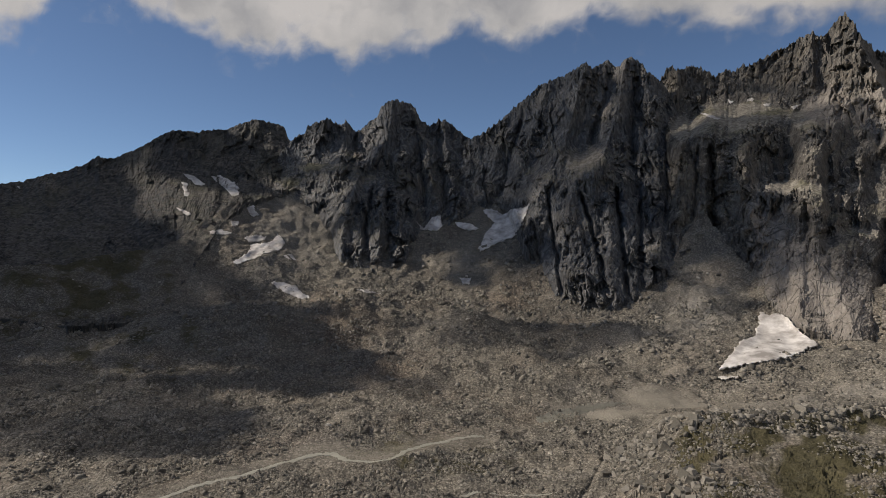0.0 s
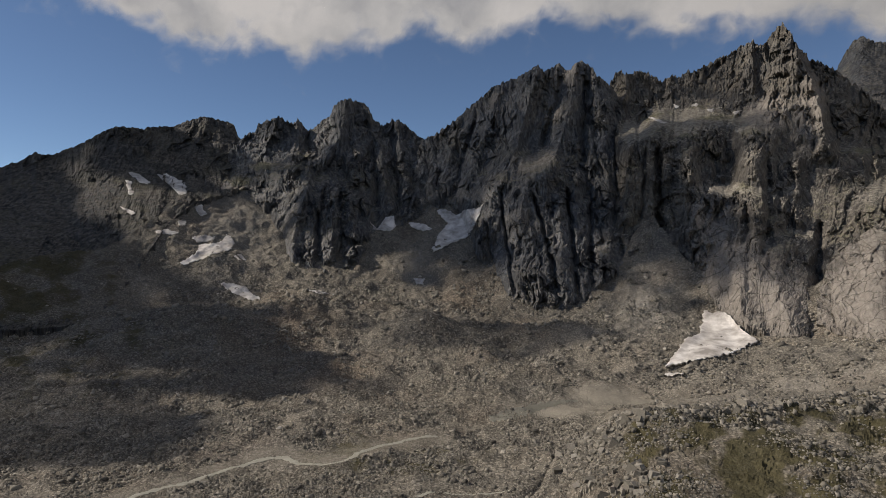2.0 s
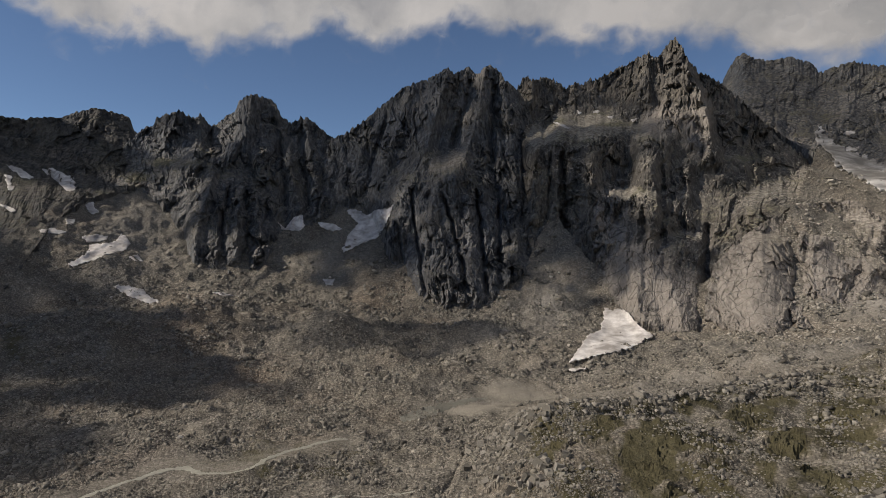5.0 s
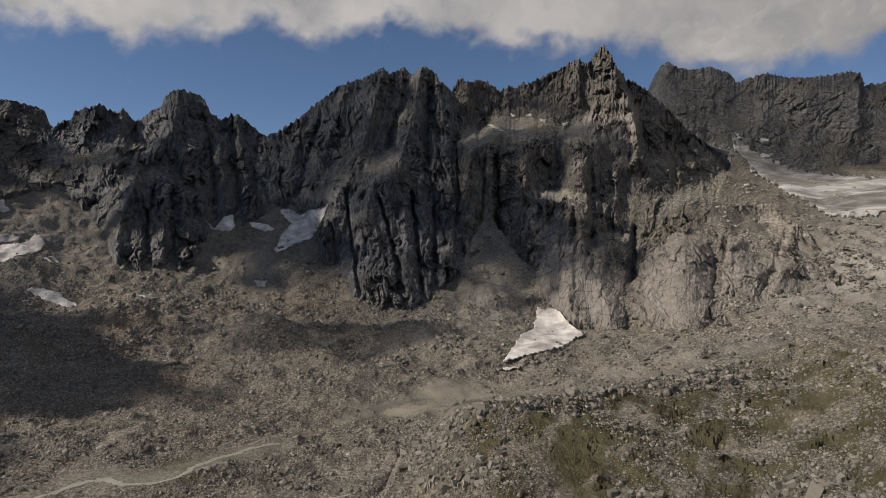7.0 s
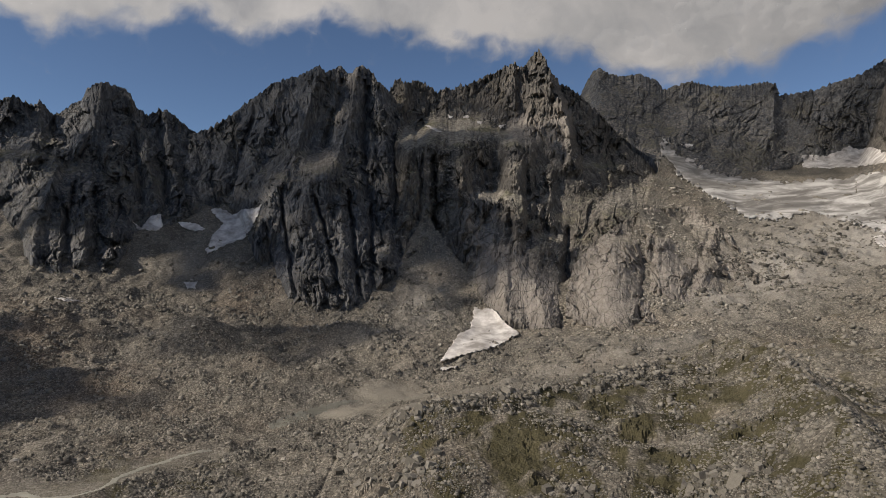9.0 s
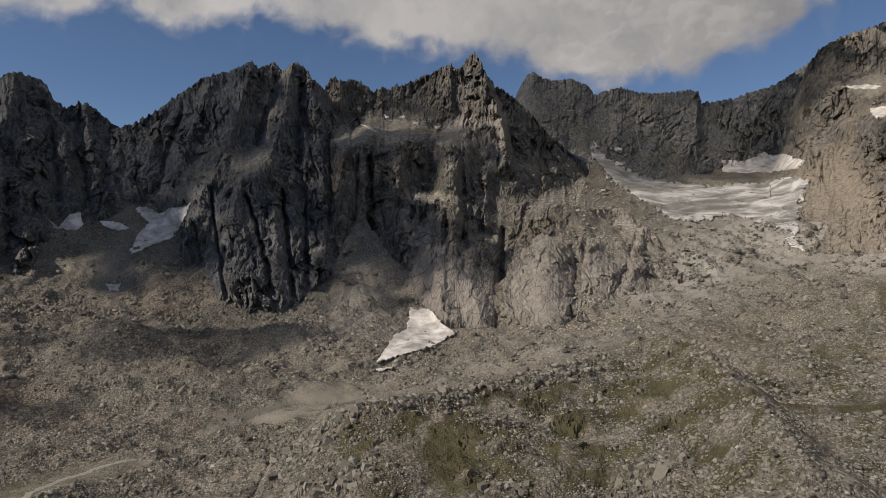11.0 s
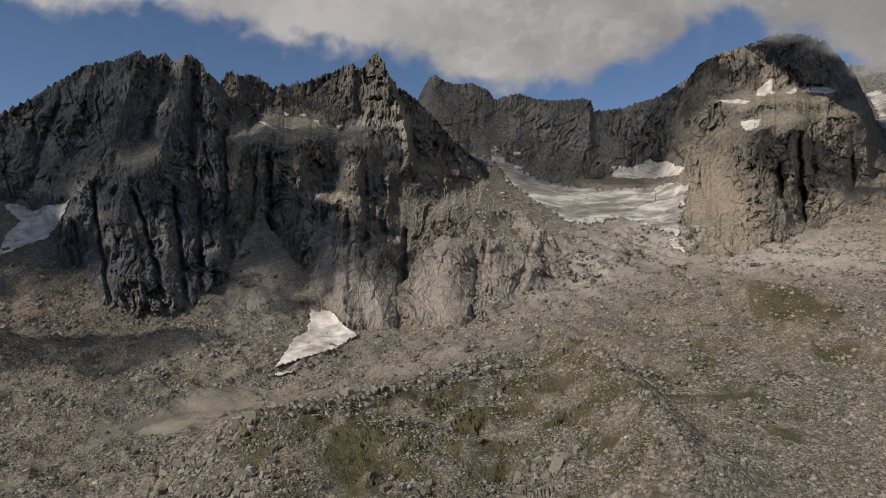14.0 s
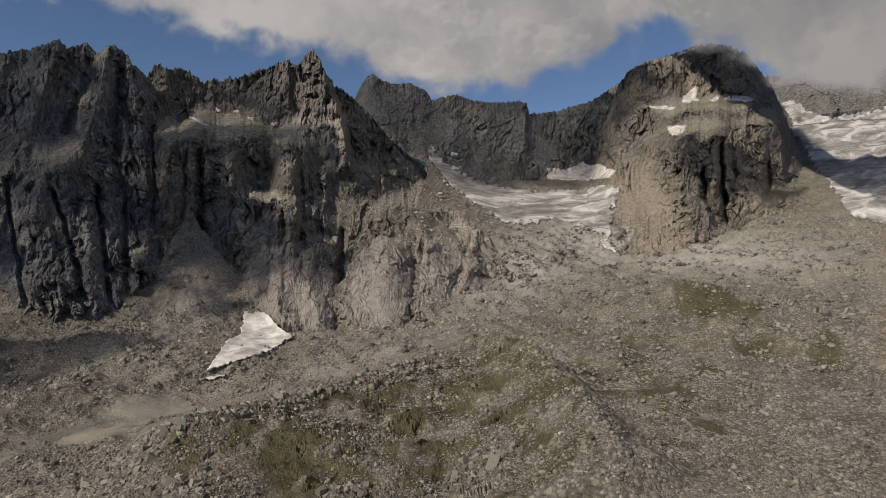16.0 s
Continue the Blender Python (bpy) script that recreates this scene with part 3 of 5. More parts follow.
def shape_ground():
    """Places of the ground: rolling rubble, knolls, and flat land behind the rock walls."""
    P = polar(GA, GE, GROUND_R)
    x, y, r = P[..., 0], P[..., 1], GROUND_R
    far = smooth(r, 120, 700)
    calm = 1 - 0.95 * np.clip(sum(hump(GA, GE, a0, e0, 1.3 * wa, 1.3 * we) for a0, e0, wa, we, k in SILT), 0, 1)
    z = 11 * far * fbm(x / 150, y / 150, 3, 4) + (1.7 + 1.6 * far) * calm * fbm(x / 26, y / 26, 5, 3, 0.45)
    z += (2.6 * (ridged(x / 60 + 0.3, y / 38, 6, 3) - 0.5) * (1 + far)) * calm
    z += 0.45 * (ridged(x / 15 + 0.2 * fbm(x / 9, y / 9, 61, 2), y / 15, 8, 4, 0.55) - 0.5) * calm * (1 - 0.35 * far)
    z += (0.22 + 0.05 * far) * calm * fbm(x / 5.5, y / 5.5, 7, 3, 0.7)
    mound = smooth(along(RIM, GA) - GE, 0.3, 1.2) * smooth(GA, 12, 20)
    z += calm * (0.4 * facets(x / 4.5, y / 4.5, 14) + 0.3 * facets(x / 2.6, y / 2.6, 15) * (1 - 0.5 * far))
    z += mound * smooth(fbm(x / 30, y / 30, 16, 3), -0.1, 0.5) * (2.6 * facets(x / 9, y / 9, 17) + 1.1 * facets(x / 3.6, y / 3.6, 18))
    for a0, e0, wide, deep, high in KNOLLS:
        c = polar(a0, e0, float(spline_range(a0, e0)))
        a = math.radians(a0)
        u, v = (x - c[0]) * math.cos(a) - (y - c[1]) * math.sin(a), (x - c[0]) * math.sin(a) + (y - c[1]) * math.cos(a)
        z += high * np.exp(-(u / wide) ** 2 - (v / deep) ** 2)
    z *= 1 - np.exp(-(((GE - along(RIM, GA) - 0.2) / 0.4) ** 2)) * smooth(GA, 10, 14) * (1 - smooth(GA, 57, 61))
    q = [polar(a0, e0, float(spline_range(a0, e0)))[:2] for a0, e0 in LIMB]
    d = np.full(x.shape, 1e9)
    for a, c in zip(q[:-1], q[1:]):
        t = np.clip(((P[..., :2] - a) @ (c - a)) / ((c - a) @ (c - a)), 0, 1)
        d = np.minimum(d, np.linalg.norm(P[..., :2] - a - t[..., None] * (c - a), axis=-1))
    z += (9 / (1 + (d / 34) ** 2) + 17 * np.clip(1 - d / 28, 0, 1)) * smooth(GA, 42, 48)
    P[..., 2] += z * smooth(-GE, -6, -2) * (r > 1) + (z * 0.5) * smooth(GE, 2, 6)
    cap = along(CAP, AZ)
    for k in range(len(AZ)):
        over = EL > cap[k]
        if over.any():
            first = np.argmax(over) - 1
            rr = r[first, k] + 60 + 4300 * np.linspace(0.02, 1, over.sum()) ** 2
            rr = np.minimum(rr, 4800)
            P[over, k, 0], P[over, k, 1] = rr * math.sin(radians(AZ[k])), rr * math.cos(radians(AZ[k]))
            P[over, k, 2] = P[first, k, 2] - 25 - 0.01 * (rr - rr[0])
    return P


def spline_range(a0, e0):
    return np.interp(e0, EL, GROUND_R[:, np.argmin(np.abs(AZ - a0))])


KNOLLS = [(2.3, -8.3, 58, 34, 34), (6.2, -10.4, 34, 20, 12), (7.5, -11.2, 70, 30, 9), (-4, -10.5, 80, 40, 8), (-9, -6.0, 90, 60, 22), (-17, -7.5, 110, 70, 26), (22, -8.5, 60, 40, 8), (66, -5.0, 130, 50, 30), (60, -9.5, 60, 26, 8), (70, -12, 50, 20, 7), (50, -4.5, 90, 60, 9), (74, -7.5, 80, 50, 14), (33, -16.5, 40, 25, 5)]
CAP = [(-180, 3), (-75, -3), (-48, -3), (-24, 0), (-17, 5), (-12, 5), (-9, 1), (-4, 0), (2, 3.5), (6, 4), (9, 0), (16, -3), (19.5, -2.2), (21, 1.0), (22.4, 3.2), (23.4, 1.4), (25, -1), (30, -5), (40, 0), (43, 8), (60, 9), (62, 7.5), (66, 5), (73, 10), (95, 10), (120, 5), (180, 3)]
# Humps at bearings -30 and -26 put the left slope's shade into the colour.
TURF_AND_SHADE = [(32.5, -15.8, 3.0, 1.6, 1.15), (30, -17.8, 2.4, 2.2, 1.0), (35, -18, 2, 1.6, 0.5), (38, -13, 2.6, 0.9, 0.8), (41, -14, 2, 1.5, 0.6), (24, -19.5, 3, 1.2, 0.6), (47, -12.5, 5, 4, 0.4), (43, -17, 4, 3, 0.4), (62, -12, 16, 9, 0.33), (72, -8, 5, 2, 0.45), (66, -5.5, 6, 1.2, 0.4), (0, -18, 12, 3, 0.25), (-30, -3, 9, 5, 0.36), (-26, -9, 8, 4, 0.28), (52.5, -14.5, 2.6, 3.0, 0.5), (50, -11.3, 2.0, 1.4, 0.5), (48.3, -9.6, 1.8, 0.8, 0.45)]
SILT = [(15, -13.6, 4, 0.6, 0.9), (20, -12.3, 4.5, 0.6, 0.9)] + [(a, e, 1.6, 0.38, 0.35) for a, e in STREAM]
RUST = [(-9, -8, 4, 2, 0.8), (-4.5, -10.5, 4, 1.5, 0.7), (5.5, -4.5, 2.2, 1.6, 0.9), (-11, -5.5, 3, 1.5, 0.6), (12, -7.5, 3, 1.0, 0.5), (-16, -17, 6, 1.5, 0.5)]
SCREE = [(22, -5.5, 2.2, 3, 0.9), (20, -8, 3, 1.5, 0.6), (58, 1.0, 8, 2.2, 2.0), (51, -1.8, 5, 2.2, 2.0), (47, -4, 4, 1.5, 1.4), (68, -0.5, 8, 1.6, 1.9), (2.0, -1.5, 2.0, 1.5, 0.5), (-14, 2, 3, 3, 0.6), (24, -10.5, 5, 0.8, 0.5), (42, -8.2, 7, 0.7, 0.5), (70, -2, 6, 1.0, 0.5)] + [(a, e + 0.8, 1.6, 0.7, 0.75) for a, e in RIM if 24 < a < 46]
GROUND_P = shape_ground()
GROUND_E = np.degrees(np.arctan2(GROUND_P[..., 2] - EYE_Z, np.hypot(GROUND_P[..., 0], GROUND_P[..., 1])))


def ground_at(az, el):
    """Range to the ground at scattered bearings and rises."""
    az, el = np.broadcast_arrays(np.asarray(az, float), np.asarray(el, float))
    i = np.clip(np.searchsorted(AZ, az) - 1, 0, len(AZ) - 2)
    j = np.clip(np.searchsorted(EL, el) - 1, 0, len(EL) - 2)
    u, v = np.clip((az - AZ[i]) / (AZ[i + 1] - AZ[i]), 0, 1), np.clip((el - EL[j]) / (EL[j + 1] - EL[j]), 0, 1)
    g = GROUND_R
    return (g[j, i] * (1 - u) + g[j, i + 1] * u) * (1 - v) + (g[j + 1, i] * (1 - u) + g[j + 1, i + 1] * u) * v


def build_ground():
    A, E = GA, GE
    turf = 0.0 * A
    for a0, e0, wa, we, k in TURF_AND_SHADE:
        turf = np.maximum(turf, k * hump(A, E, a0, e0, wa, we))
    mound = smooth(along(RIM, A) - E, 0.0, 0.7) * smooth(A, 14, 24) * (1 - smooth(A, 57, 60))
    turf = np.maximum(turf, (0.36 + 0.2 * fbm(A * 0.6, E * 0.6, 33, 4)) * mound)
    turf = np.maximum(turf + 0.3 * fbm(A * 0.35, E * 0.6, 35, 4) * smooth(turf, 0.08, 0.25), 0)
    rust = np.max([k * hump(A, E, a0, e0, wa, we) for a0, e0, wa, we, k in RUST], axis=0)
    fine = np.max([k * hump(A, E, a0, e0, wa, we) for a0, e0, wa, we, k in SCREE], axis=0)
    silt = 0.0 * A
    for a0, e0, wa, we, k in SILT:
        silt = np.maximum(silt, k * hump(A, E, a0, e0, wa, we))
    silt = np.clip(silt * 1.4 + 0.25 * fbm(A * 1.5, E * 3, 21, 3) * (silt > 0.1), 0, 1)
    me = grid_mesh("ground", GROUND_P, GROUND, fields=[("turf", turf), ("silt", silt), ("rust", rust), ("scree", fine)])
    return tagged(new("ground", me), "grey-brown moraine rubble with thin olive turf and silt", "ground", kind="structure")


ground = build_ground()

SHEETS = [(AZ, GROUND_E, np.hypot(GROUND_P[..., 0], GROUND_P[..., 1]))]


def pinnacle_mesh(tip, seed, mat):
    """A tapering, broken needle of rock that ends at tip."""
    rng = random.Random(seed)
    high, wide, sides = rng.uniform(26, 44), rng.uniform(6, 10), 8
    bm = bmesh.new()
    rings = []
    turn, tilt_x, tilt_y = rng.uniform(0, 6), rng.uniform(-0.12, 0.12), rng.uniform(-0.12, 0.12)
    for k in range(8):
        f = k / 7
        rad = wide * (1 - f) ** 0.75 + 0.5
        ring = []
        for j in range(sides):
            a = turn + j * 2 * math.pi / sides
            q = rad * rng.uniform(0.72, 1.2)
            down = high * (1 - f) + rng.uniform(-1, 1) * (f < 1)
            ring.append(bm.verts.new((tip[0] + q * math.cos(a) + tilt_x * down, tip[1] + q * math.sin(a) + tilt_y * down, tip[2] - down)))
        rings.append(ring)
    for lo, hi in zip(rings, rings[1:]):
        for j in range(sides):
            bm.faces.new((lo[j], lo[(j + 1) % sides], hi[(j + 1) % sides], hi[j]))
    bm.faces.new(rings[-1])
    me = bpy.data.meshes.new("pinnacle")
    bm.to_mesh(me)
    bm.free()
    me.materials.append(mat)
    return me


def strand(A, E, course, left, right, seed):
    """How near each place is to a line down the rock, 1 on it and 0 a width to either side; it broadens downwards."""
    low_first = sorted(course, key=lambda q: q[1])
    rises, bearings = [q[1] for q in low_first], [q[0] for q in low_first]
    d = A - np.interp(E, rises, bearings) - 0.16 * fbm(E * 0.9, E * 0 + bearings[0], seed, 3)
    grow = 0.45 + 0.55 * np.clip((rises[-1] - E) / (rises[-1] - rises[0]), 0, 1.2)
    near = np.clip(np.where(d < 0, 1 + d / (left * grow), 1 - d / (right * grow)), 0, 1)
    return near * smooth(E, rises[0] - 1.0, rises[0] + 0.8) * (1 - smooth(E, rises[-1] - 0.9, rises[-1] + 0.4))


def clefts(u, v, seed, width=0.16):
    """Narrow winding cracks, 1 along them and 0 away from them."""
    return np.clip(1 - np.abs(noise2(u, v, seed)) / width, 0, 1)


def mountain(name, label, crest, base, back, mat, ribs=(), gullies=(), benches=(), slabs=(), seed=1, step=0.072, rows=180, jag=0.22, relief=(30, 10, 4.0, 1.5), sunk=7.0, drop=0.85, lean=0.0, pale=(), teeth=(), domes=()):
    """A rock wall from its foot in the rubble to a jagged crest, with its far side. back: range of the crest, or how far it
    stands before the ground; benches: (bearing, rise, half sizes, how far they lie back); slabs: smoother rock."""
    az = np.arange(crest[0][0], crest[-1][0], step)
    top = along(crest, az)
    spikes = 1.3 * jag * (ridged(az * 2.2, az * 0, seed + 70, 4, 0.6) - 0.55) + jag * 0.8 * fbm(az * 4, az * 0, seed + 71, 3, 0.6)
    wide = np.ones(31) / 31
    calm = np.convolve(np.pad(np.convolve(np.pad(top, 15, mode="edge"), wide, "valid"), 15, mode="edge"), wide, "valid")
    spikes, top = spikes + top - calm, calm
    foot = np.minimum(along(base, az), top - 0.4)
    foot = np.convolve(np.pad(foot, 15, mode="edge"), wide, "valid")
    kernel = np.ones(41) / 41
    foot_r = np.convolve(np.pad(ground_at(az, foot), 20, mode="edge"), kernel, "valid")
    top_r = along(back, az) if len(back) else np.convolve(np.pad(np.maximum(ground_at(az, top) - 8, foot_r + 8), 20, mode="edge"), kernel, "valid")
    v = np.concatenate([np.linspace(-0.35, 0, 12)[:-1], np.linspace(0, 1, rows)])
    V, A = np.meshgrid(v, az, indexing="ij")
    E = np.where(V < 0, foot + V * sunk / 0.35, foot + (top - foot) * V + spikes * np.clip(V, 0, 1) ** 7)
    lie, bed = np.ones(A.shape), np.zeros(A.shape)
    shake = 0.7 * fbm(A * 0.5, E * 0.4, seed + 50, 4)
    for a0, e0, wa, we, k in benches:
        near = hump(A, E + shake * min(we, 1), a0, e0, wa, we)
        lie, bed = lie + k * near, np.maximum(bed, near * min(k / 3.5, 1))
    steps = (lie[1:] + lie[:-1]) * 0.5 * (v[1:] - v[:-1])[:, None] * (V[1:] > 0)
    w = np.concatenate([np.zeros((1, len(az))), np.cumsum(steps, axis=0)])
    w = w / w[-1:]
    R = foot_r + (top_r - foot_r) * w + 120 * np.maximum(-V - 0.12, 0)
    edge = smooth(V, -0.35, -0.12)
    bold = 1 - 0.85 * smooth(bed, 0.3, 0.8)
    rough = bold * (0.4 + 1.0 * smooth(fbm(A * 0.35, E * 0.35, seed + 44, 3), -0.3, 0.5))
    for a0, e0, wa, we in slabs:
        rough = rough * (1 - 0.8 * hump(A, E, a0, e0, wa, we))
    wander = 0.8 * fbm(A * 0.3, E * 0.3, seed + 1, 3) + 0.16 * fbm(A * 1.5, E * 1.4, seed + 41, 3)
    split = smooth(fbm(A * 0.45, E * 0.5, seed + 45, 3), -0.25, 0.4)
    T = A + lean * E + wander
    R = R - 0.8 * relief[0] * (ridged(T * 0.33, E * 0.16, seed + 2, 3) - 0.5) * edge * np.minimum(0.25 + rough, 1)
    R -= relief[1] * facets(T * 0.9, E * 0.42 + 0.15 * A, seed + 11) * edge * rough
    R -= relief[1] * facets(A * 0.7 - 0.45 * E, E * 0.65 + 0.4 * A, seed + 15) * edge * rough
    R += 1.2 * relief[1] * clefts(T * 0.8, E * 0.2, seed + 21) * edge * rough * split
    R -= 1.1 * relief[2] * facets(T * 2.2, E * 1.0, seed + 12) * (0.12 + 0.88 * rough)
    R -= 0.8 * relief[2] * facets(A * 1.7 - 0.9 * E, E * 1.4 + 0.5 * A, seed + 16) * (0.15 + 0.85 * rough)
    R += 1.2 * relief[2] * clefts(T * 1.9, E * 0.55, seed + 22, 0.18) * rough * (1.2 - split)
    R -= relief[2] * 0.6 * fbm(A * 2.2, E * 1.8, seed + 4, 4, 0.6) * (0.15 + 0.85 * rough)
    R -= 1.2 * relief[3] * facets(T * 5.5, E * 3.2, seed + 13) * (0.25 + 0.75 * rough)
    R += relief[3] * clefts(T * 4.6, E * 1.6, seed + 23, 0.22) * rough
    R -= relief[3] * 0.7 * fbm(A * 9, E * 8, seed + 5, 2, 0.7)
    for a0, e0, wa, we, high in domes:
        out = np.hypot((A - a0 + 0.12 * (E - e0)) / wa, (E - e0) / we)
        shells = out * 6 + 0.5 * fbm(A * 0.9, E * 0.9, seed + 30, 3)
        R -= high * np.sqrt(np.clip(1 - out ** 2, 0, 1)) * (1 + 0.06 * (shells - np.floor(shells)))
        R += 2.6 * (shells - np.floor(shells)) * smooth(1.15 - out, 0, 0.3) * smooth(out, 0.2, 0.45) * smooth(fbm(A * 0.6, E * 0.6, seed + 33, 2), -0.4, 0.1)
    for amp, left, right, course in list(ribs) + list(gullies):
        R -= (0.65 if amp > 0 else 0.6) * amp * edge * strand(A, E, course, left, right, seed + 6) * (1 + 0.3 * fbm(A * 1.2, E * 0.6, seed + 8, 3))
    front = polar(A, E, R)
    away = np.linspace(0, 1, 15)[1:] ** 1.3 * 520
    B, C = np.meshgrid(away, az, indexing="ij")
    rb = R[-1] + B
    zb = front[-1, :, 2] - drop * B + (18 * fbm(C * 0.5, B * 0.02, seed + 9, 3) - 4) * np.minimum(B / 60, 1)
    a = np.radians(C)
    rear = np.stack([rb * np.sin(a), rb * np.cos(a), zb], -1)
    fade = np.max([k * hump(A, E, a0, e0, wa, we) for a0, e0, wa, we, k in pale], axis=0) if pale else 0 * A
    thing = new(name)
    thing.location = (R.mean() * math.sin(radians(az.mean())), R.mean() * math.cos(radians(az.mean())), 0)
    bare = np.zeros((15, len(az)))
    for key, places, mark, loose in (("rock_face", front, fade, bed), ("rear_slope", np.concatenate([front[-1:], rear]), bare, bare)):
        ob = new(key, grid_mesh(key, places - np.array(thing.location), mat, fields=[("pale", mark), ("rubble", loose)]))
        ob.parent = thing
        if key == "rock_face":
            face = ob
    for k, (ta, te) in enumerate(teeth):
        i = int(np.argmin(np.abs(az - ta)))
        tip = polar(ta, te, R[-1, i] - 2) - np.array(thing.location)
        ob = new("pinnacle", pinnacle_mesh(tip, seed + k, mat))
        ob.parent = face
    SHEETS.append((az, E, R))
    return tagged(thing, label, "mountain")


# lines down the rock: height in metres, half widths in degrees, and the course as bearing and rise
RIBS_B = [(34, 1.6, 1.0, [(-7.4, 7.08), (-8.39, 4.07), (-9.14, 1.04), (-9.38, -2.98)]),
         (26, 0.7, 0.6, [(-5.39, 5.61), (-5.79, 2.07), (-5.89, -0.47)]),
         (36, 0.9, 1.6, [(-4.38, 5.63), (-3.97, 2.08), (-4.28, -2.77)]),
         (52, 2.6, 1.5, [(-4.38, 14.02), (-5.13, 10.11), (-6.65, 7.1)]),
         (30, 1.8, 1.0, [(-10.36, 12.13), (-11.1, 9.44), (-12.31, 6.96)]),
         (34, 1.1, 1.0, [(-2.6, 12.61), (-1.32, 8.67), (-0.4, 2.6)]),
         (28, 0.9, 1.0, [(-0.04, 11.91), (0.73, 7.18), (1.34, 2.6)]),
         (18, 0.8, 0.8, [(-8.79, 11.71), (-8.89, 9.52), (-9.38, 7.54)])]
GULLIES_B = [(-42, 0.5, 0.6, [(-6.39, 5.6), (-7.0, 2.06), (-7.1, -3.0)]),
         (-26, 0.5, 0.5, [(-2.14, 9.66), (-1.73, 5.65), (-2.04, 2.08)]),
         (-30, 0.6, 0.5, [(-7.79, 10.29), (-8.14, 7.57), (-8.89, 6.06)]),
         (-24, 0.4, 0.4, [(-4.98, 5.62), (-5.08, 2.07), (-5.08, -2.0)]),
         (-26, 0.6, 0.5, [(-0.55, 11.41), (-0.19, 7.68), (0.32, 2.6)])]
RIBS_C = [(58, 3.0, 1.6, [(12.9, 16.67), (11.66, 11.99), (10.41, 7.6), (8.65, 4.61), (7.13, -1.5)]),
         (46, 1.6, 1.4, [(16.32, 16.69), (15.6, 12.78), (14.62, 8.97), (12.9, 6.06)]),
         (22, 1.2, 1.3, [(11.66, 5.58), (11.01, 2.06), (10.91, -3.51)]),
         (20, 1.4, 1.2, [(14.62, 5.52), (14.87, 0.53), (15.11, -3.96)]),
         (34, 1.2, 1.4, [(17.52, 16.15), (18.32, 11.68), (18.94, 6.87), (18.7, -2.91)]),
         (26, 1.2, 1.0, [(9.41, 14.47), (8.14, 10.62), (6.87, 7.15), (5.85, 4.12)]),
         (22, 0.8, 0.8, [(5.85, 12.13), (4.83, 8.18), (4.32, 4.64)])]
GULLIES_C = [(-42, 0.4, 0.5, [(12.16, 5.07), (13.5, 1.04), (14.48, -3.47)]),
         (-40, 0.4, 0.5, [(15.36, 5.51), (15.74, 0.53), (16.42, -4.43)]),
         (-30, 0.35, 0.4, [(9.41, 5.11), (10.01, 0.54), (10.71, -4.01)]),
         (-52, 0.9, 0.8, [(17.04, 15.03), (16.71, 9.86), (17.04, 4.48)]),
         (-30, 0.5, 0.6, [(14.87, 15.87), (14.38, 12.84), (13.15, 9.02)]),
         (-34, 0.5, 0.5, [(17.28, 4.97), (17.38, 1.02), (17.66, -3.91)]),
         (-30, 0.6, 0.5, [(7.38, 12.6), (6.26, 8.66), (5.34, 4.63)]),
         (-24, 0.4, 0.4, [(8.14, 2.58), (8.5, -0.47), (9.15, -3.78)])]
RIBS_D = [(26, 1.6, 1.8, [(28.6, 0.18), (29.11, -2.87), (30.12, -6.9)]), (22, 1.6, 1.6, [(32.62, 0.69), (32.12, -2.85), (32.87, -6.35)]),
         (110, 2.6, 0.7, [(32.63, 18.24), (33.87, 14.46), (34.85, 11.79), (35.82, 7.13)]),
         (30, 1.0, 1.0, [(20.42, 16.16), (20.16, 12.3)]),
         (26, 0.9, 0.8, [(18.12, 15.18), (18.37, 9.81)]),
         (24, 1.4, 1.2, [(30.38, 16.49), (29.87, 12.7)]),
         (26, 1.0, 0.9, [(20.68, 9.09), (20.42, 5.81), (20.27, 2.23)]),
         (20, 1.6, 1.0, [(25.8, 8.82), (25.55, 5.29), (26.82, 0.7)]),
         (34, 1.4, 1.4, [(29.87, 8.52), (30.12, 5.76)]),
         (34, 2.2, 1.2, [(33.62, 7.69), (33.37, 2.2)])]
GULLIES_D = [(-45, 0.9, 1.0, [(35.09, 2.18), (34.84, -1.82), (35.08, -6.55)]),
         (-58, 0.7, 0.7, [(22.98, 8.84), (23.14, 5.3), (23.24, 1.21)]),
         (-34, 0.6, 0.6, [(19.14, 12.29), (19.4, 7.32), (19.14, 2.23)]),
         (-34, 0.7, 0.7, [(29.87, 3.99), (29.97, 2.22), (29.87, 0.18)]),
         (-26, 0.4, 0.4, [(27.33, 8.56), (27.54, 5.79)]),
         (-30, 0.5, 0.6, [(31.38, 8.24), (31.48, 2.21), (31.12, -0.32)]),
         (-26, 0.5, 0.4, [(23.75, 14.73), (23.55, 12.8)]),
         (-22, 0.3, 0.3, [(21.96, 8.84), (21.8, 5.3), (21.7, 2.24)])]
RIBS_E = [(50, 2, 2, [(37.75, 16.08), (38.7, 11.83), (39.64, 8.93)]),
         (40, 2.5, 2, [(44.86, 14.34), (45.08, 8.63)]),
         (40, 2, 0.9, [(51.51, 13.58), (51.5, 7.74)]),
         (30, 1.6, 1.4, [(41.5, 15.32), (42.4, 9.26)]),
         (30, 1.4, 1.4, [(48.07, 13.78), (48.27, 7.51)]),
         (30, 1.5, 1.5, [(55.1, 12.69), (54.73, 7.91)])]
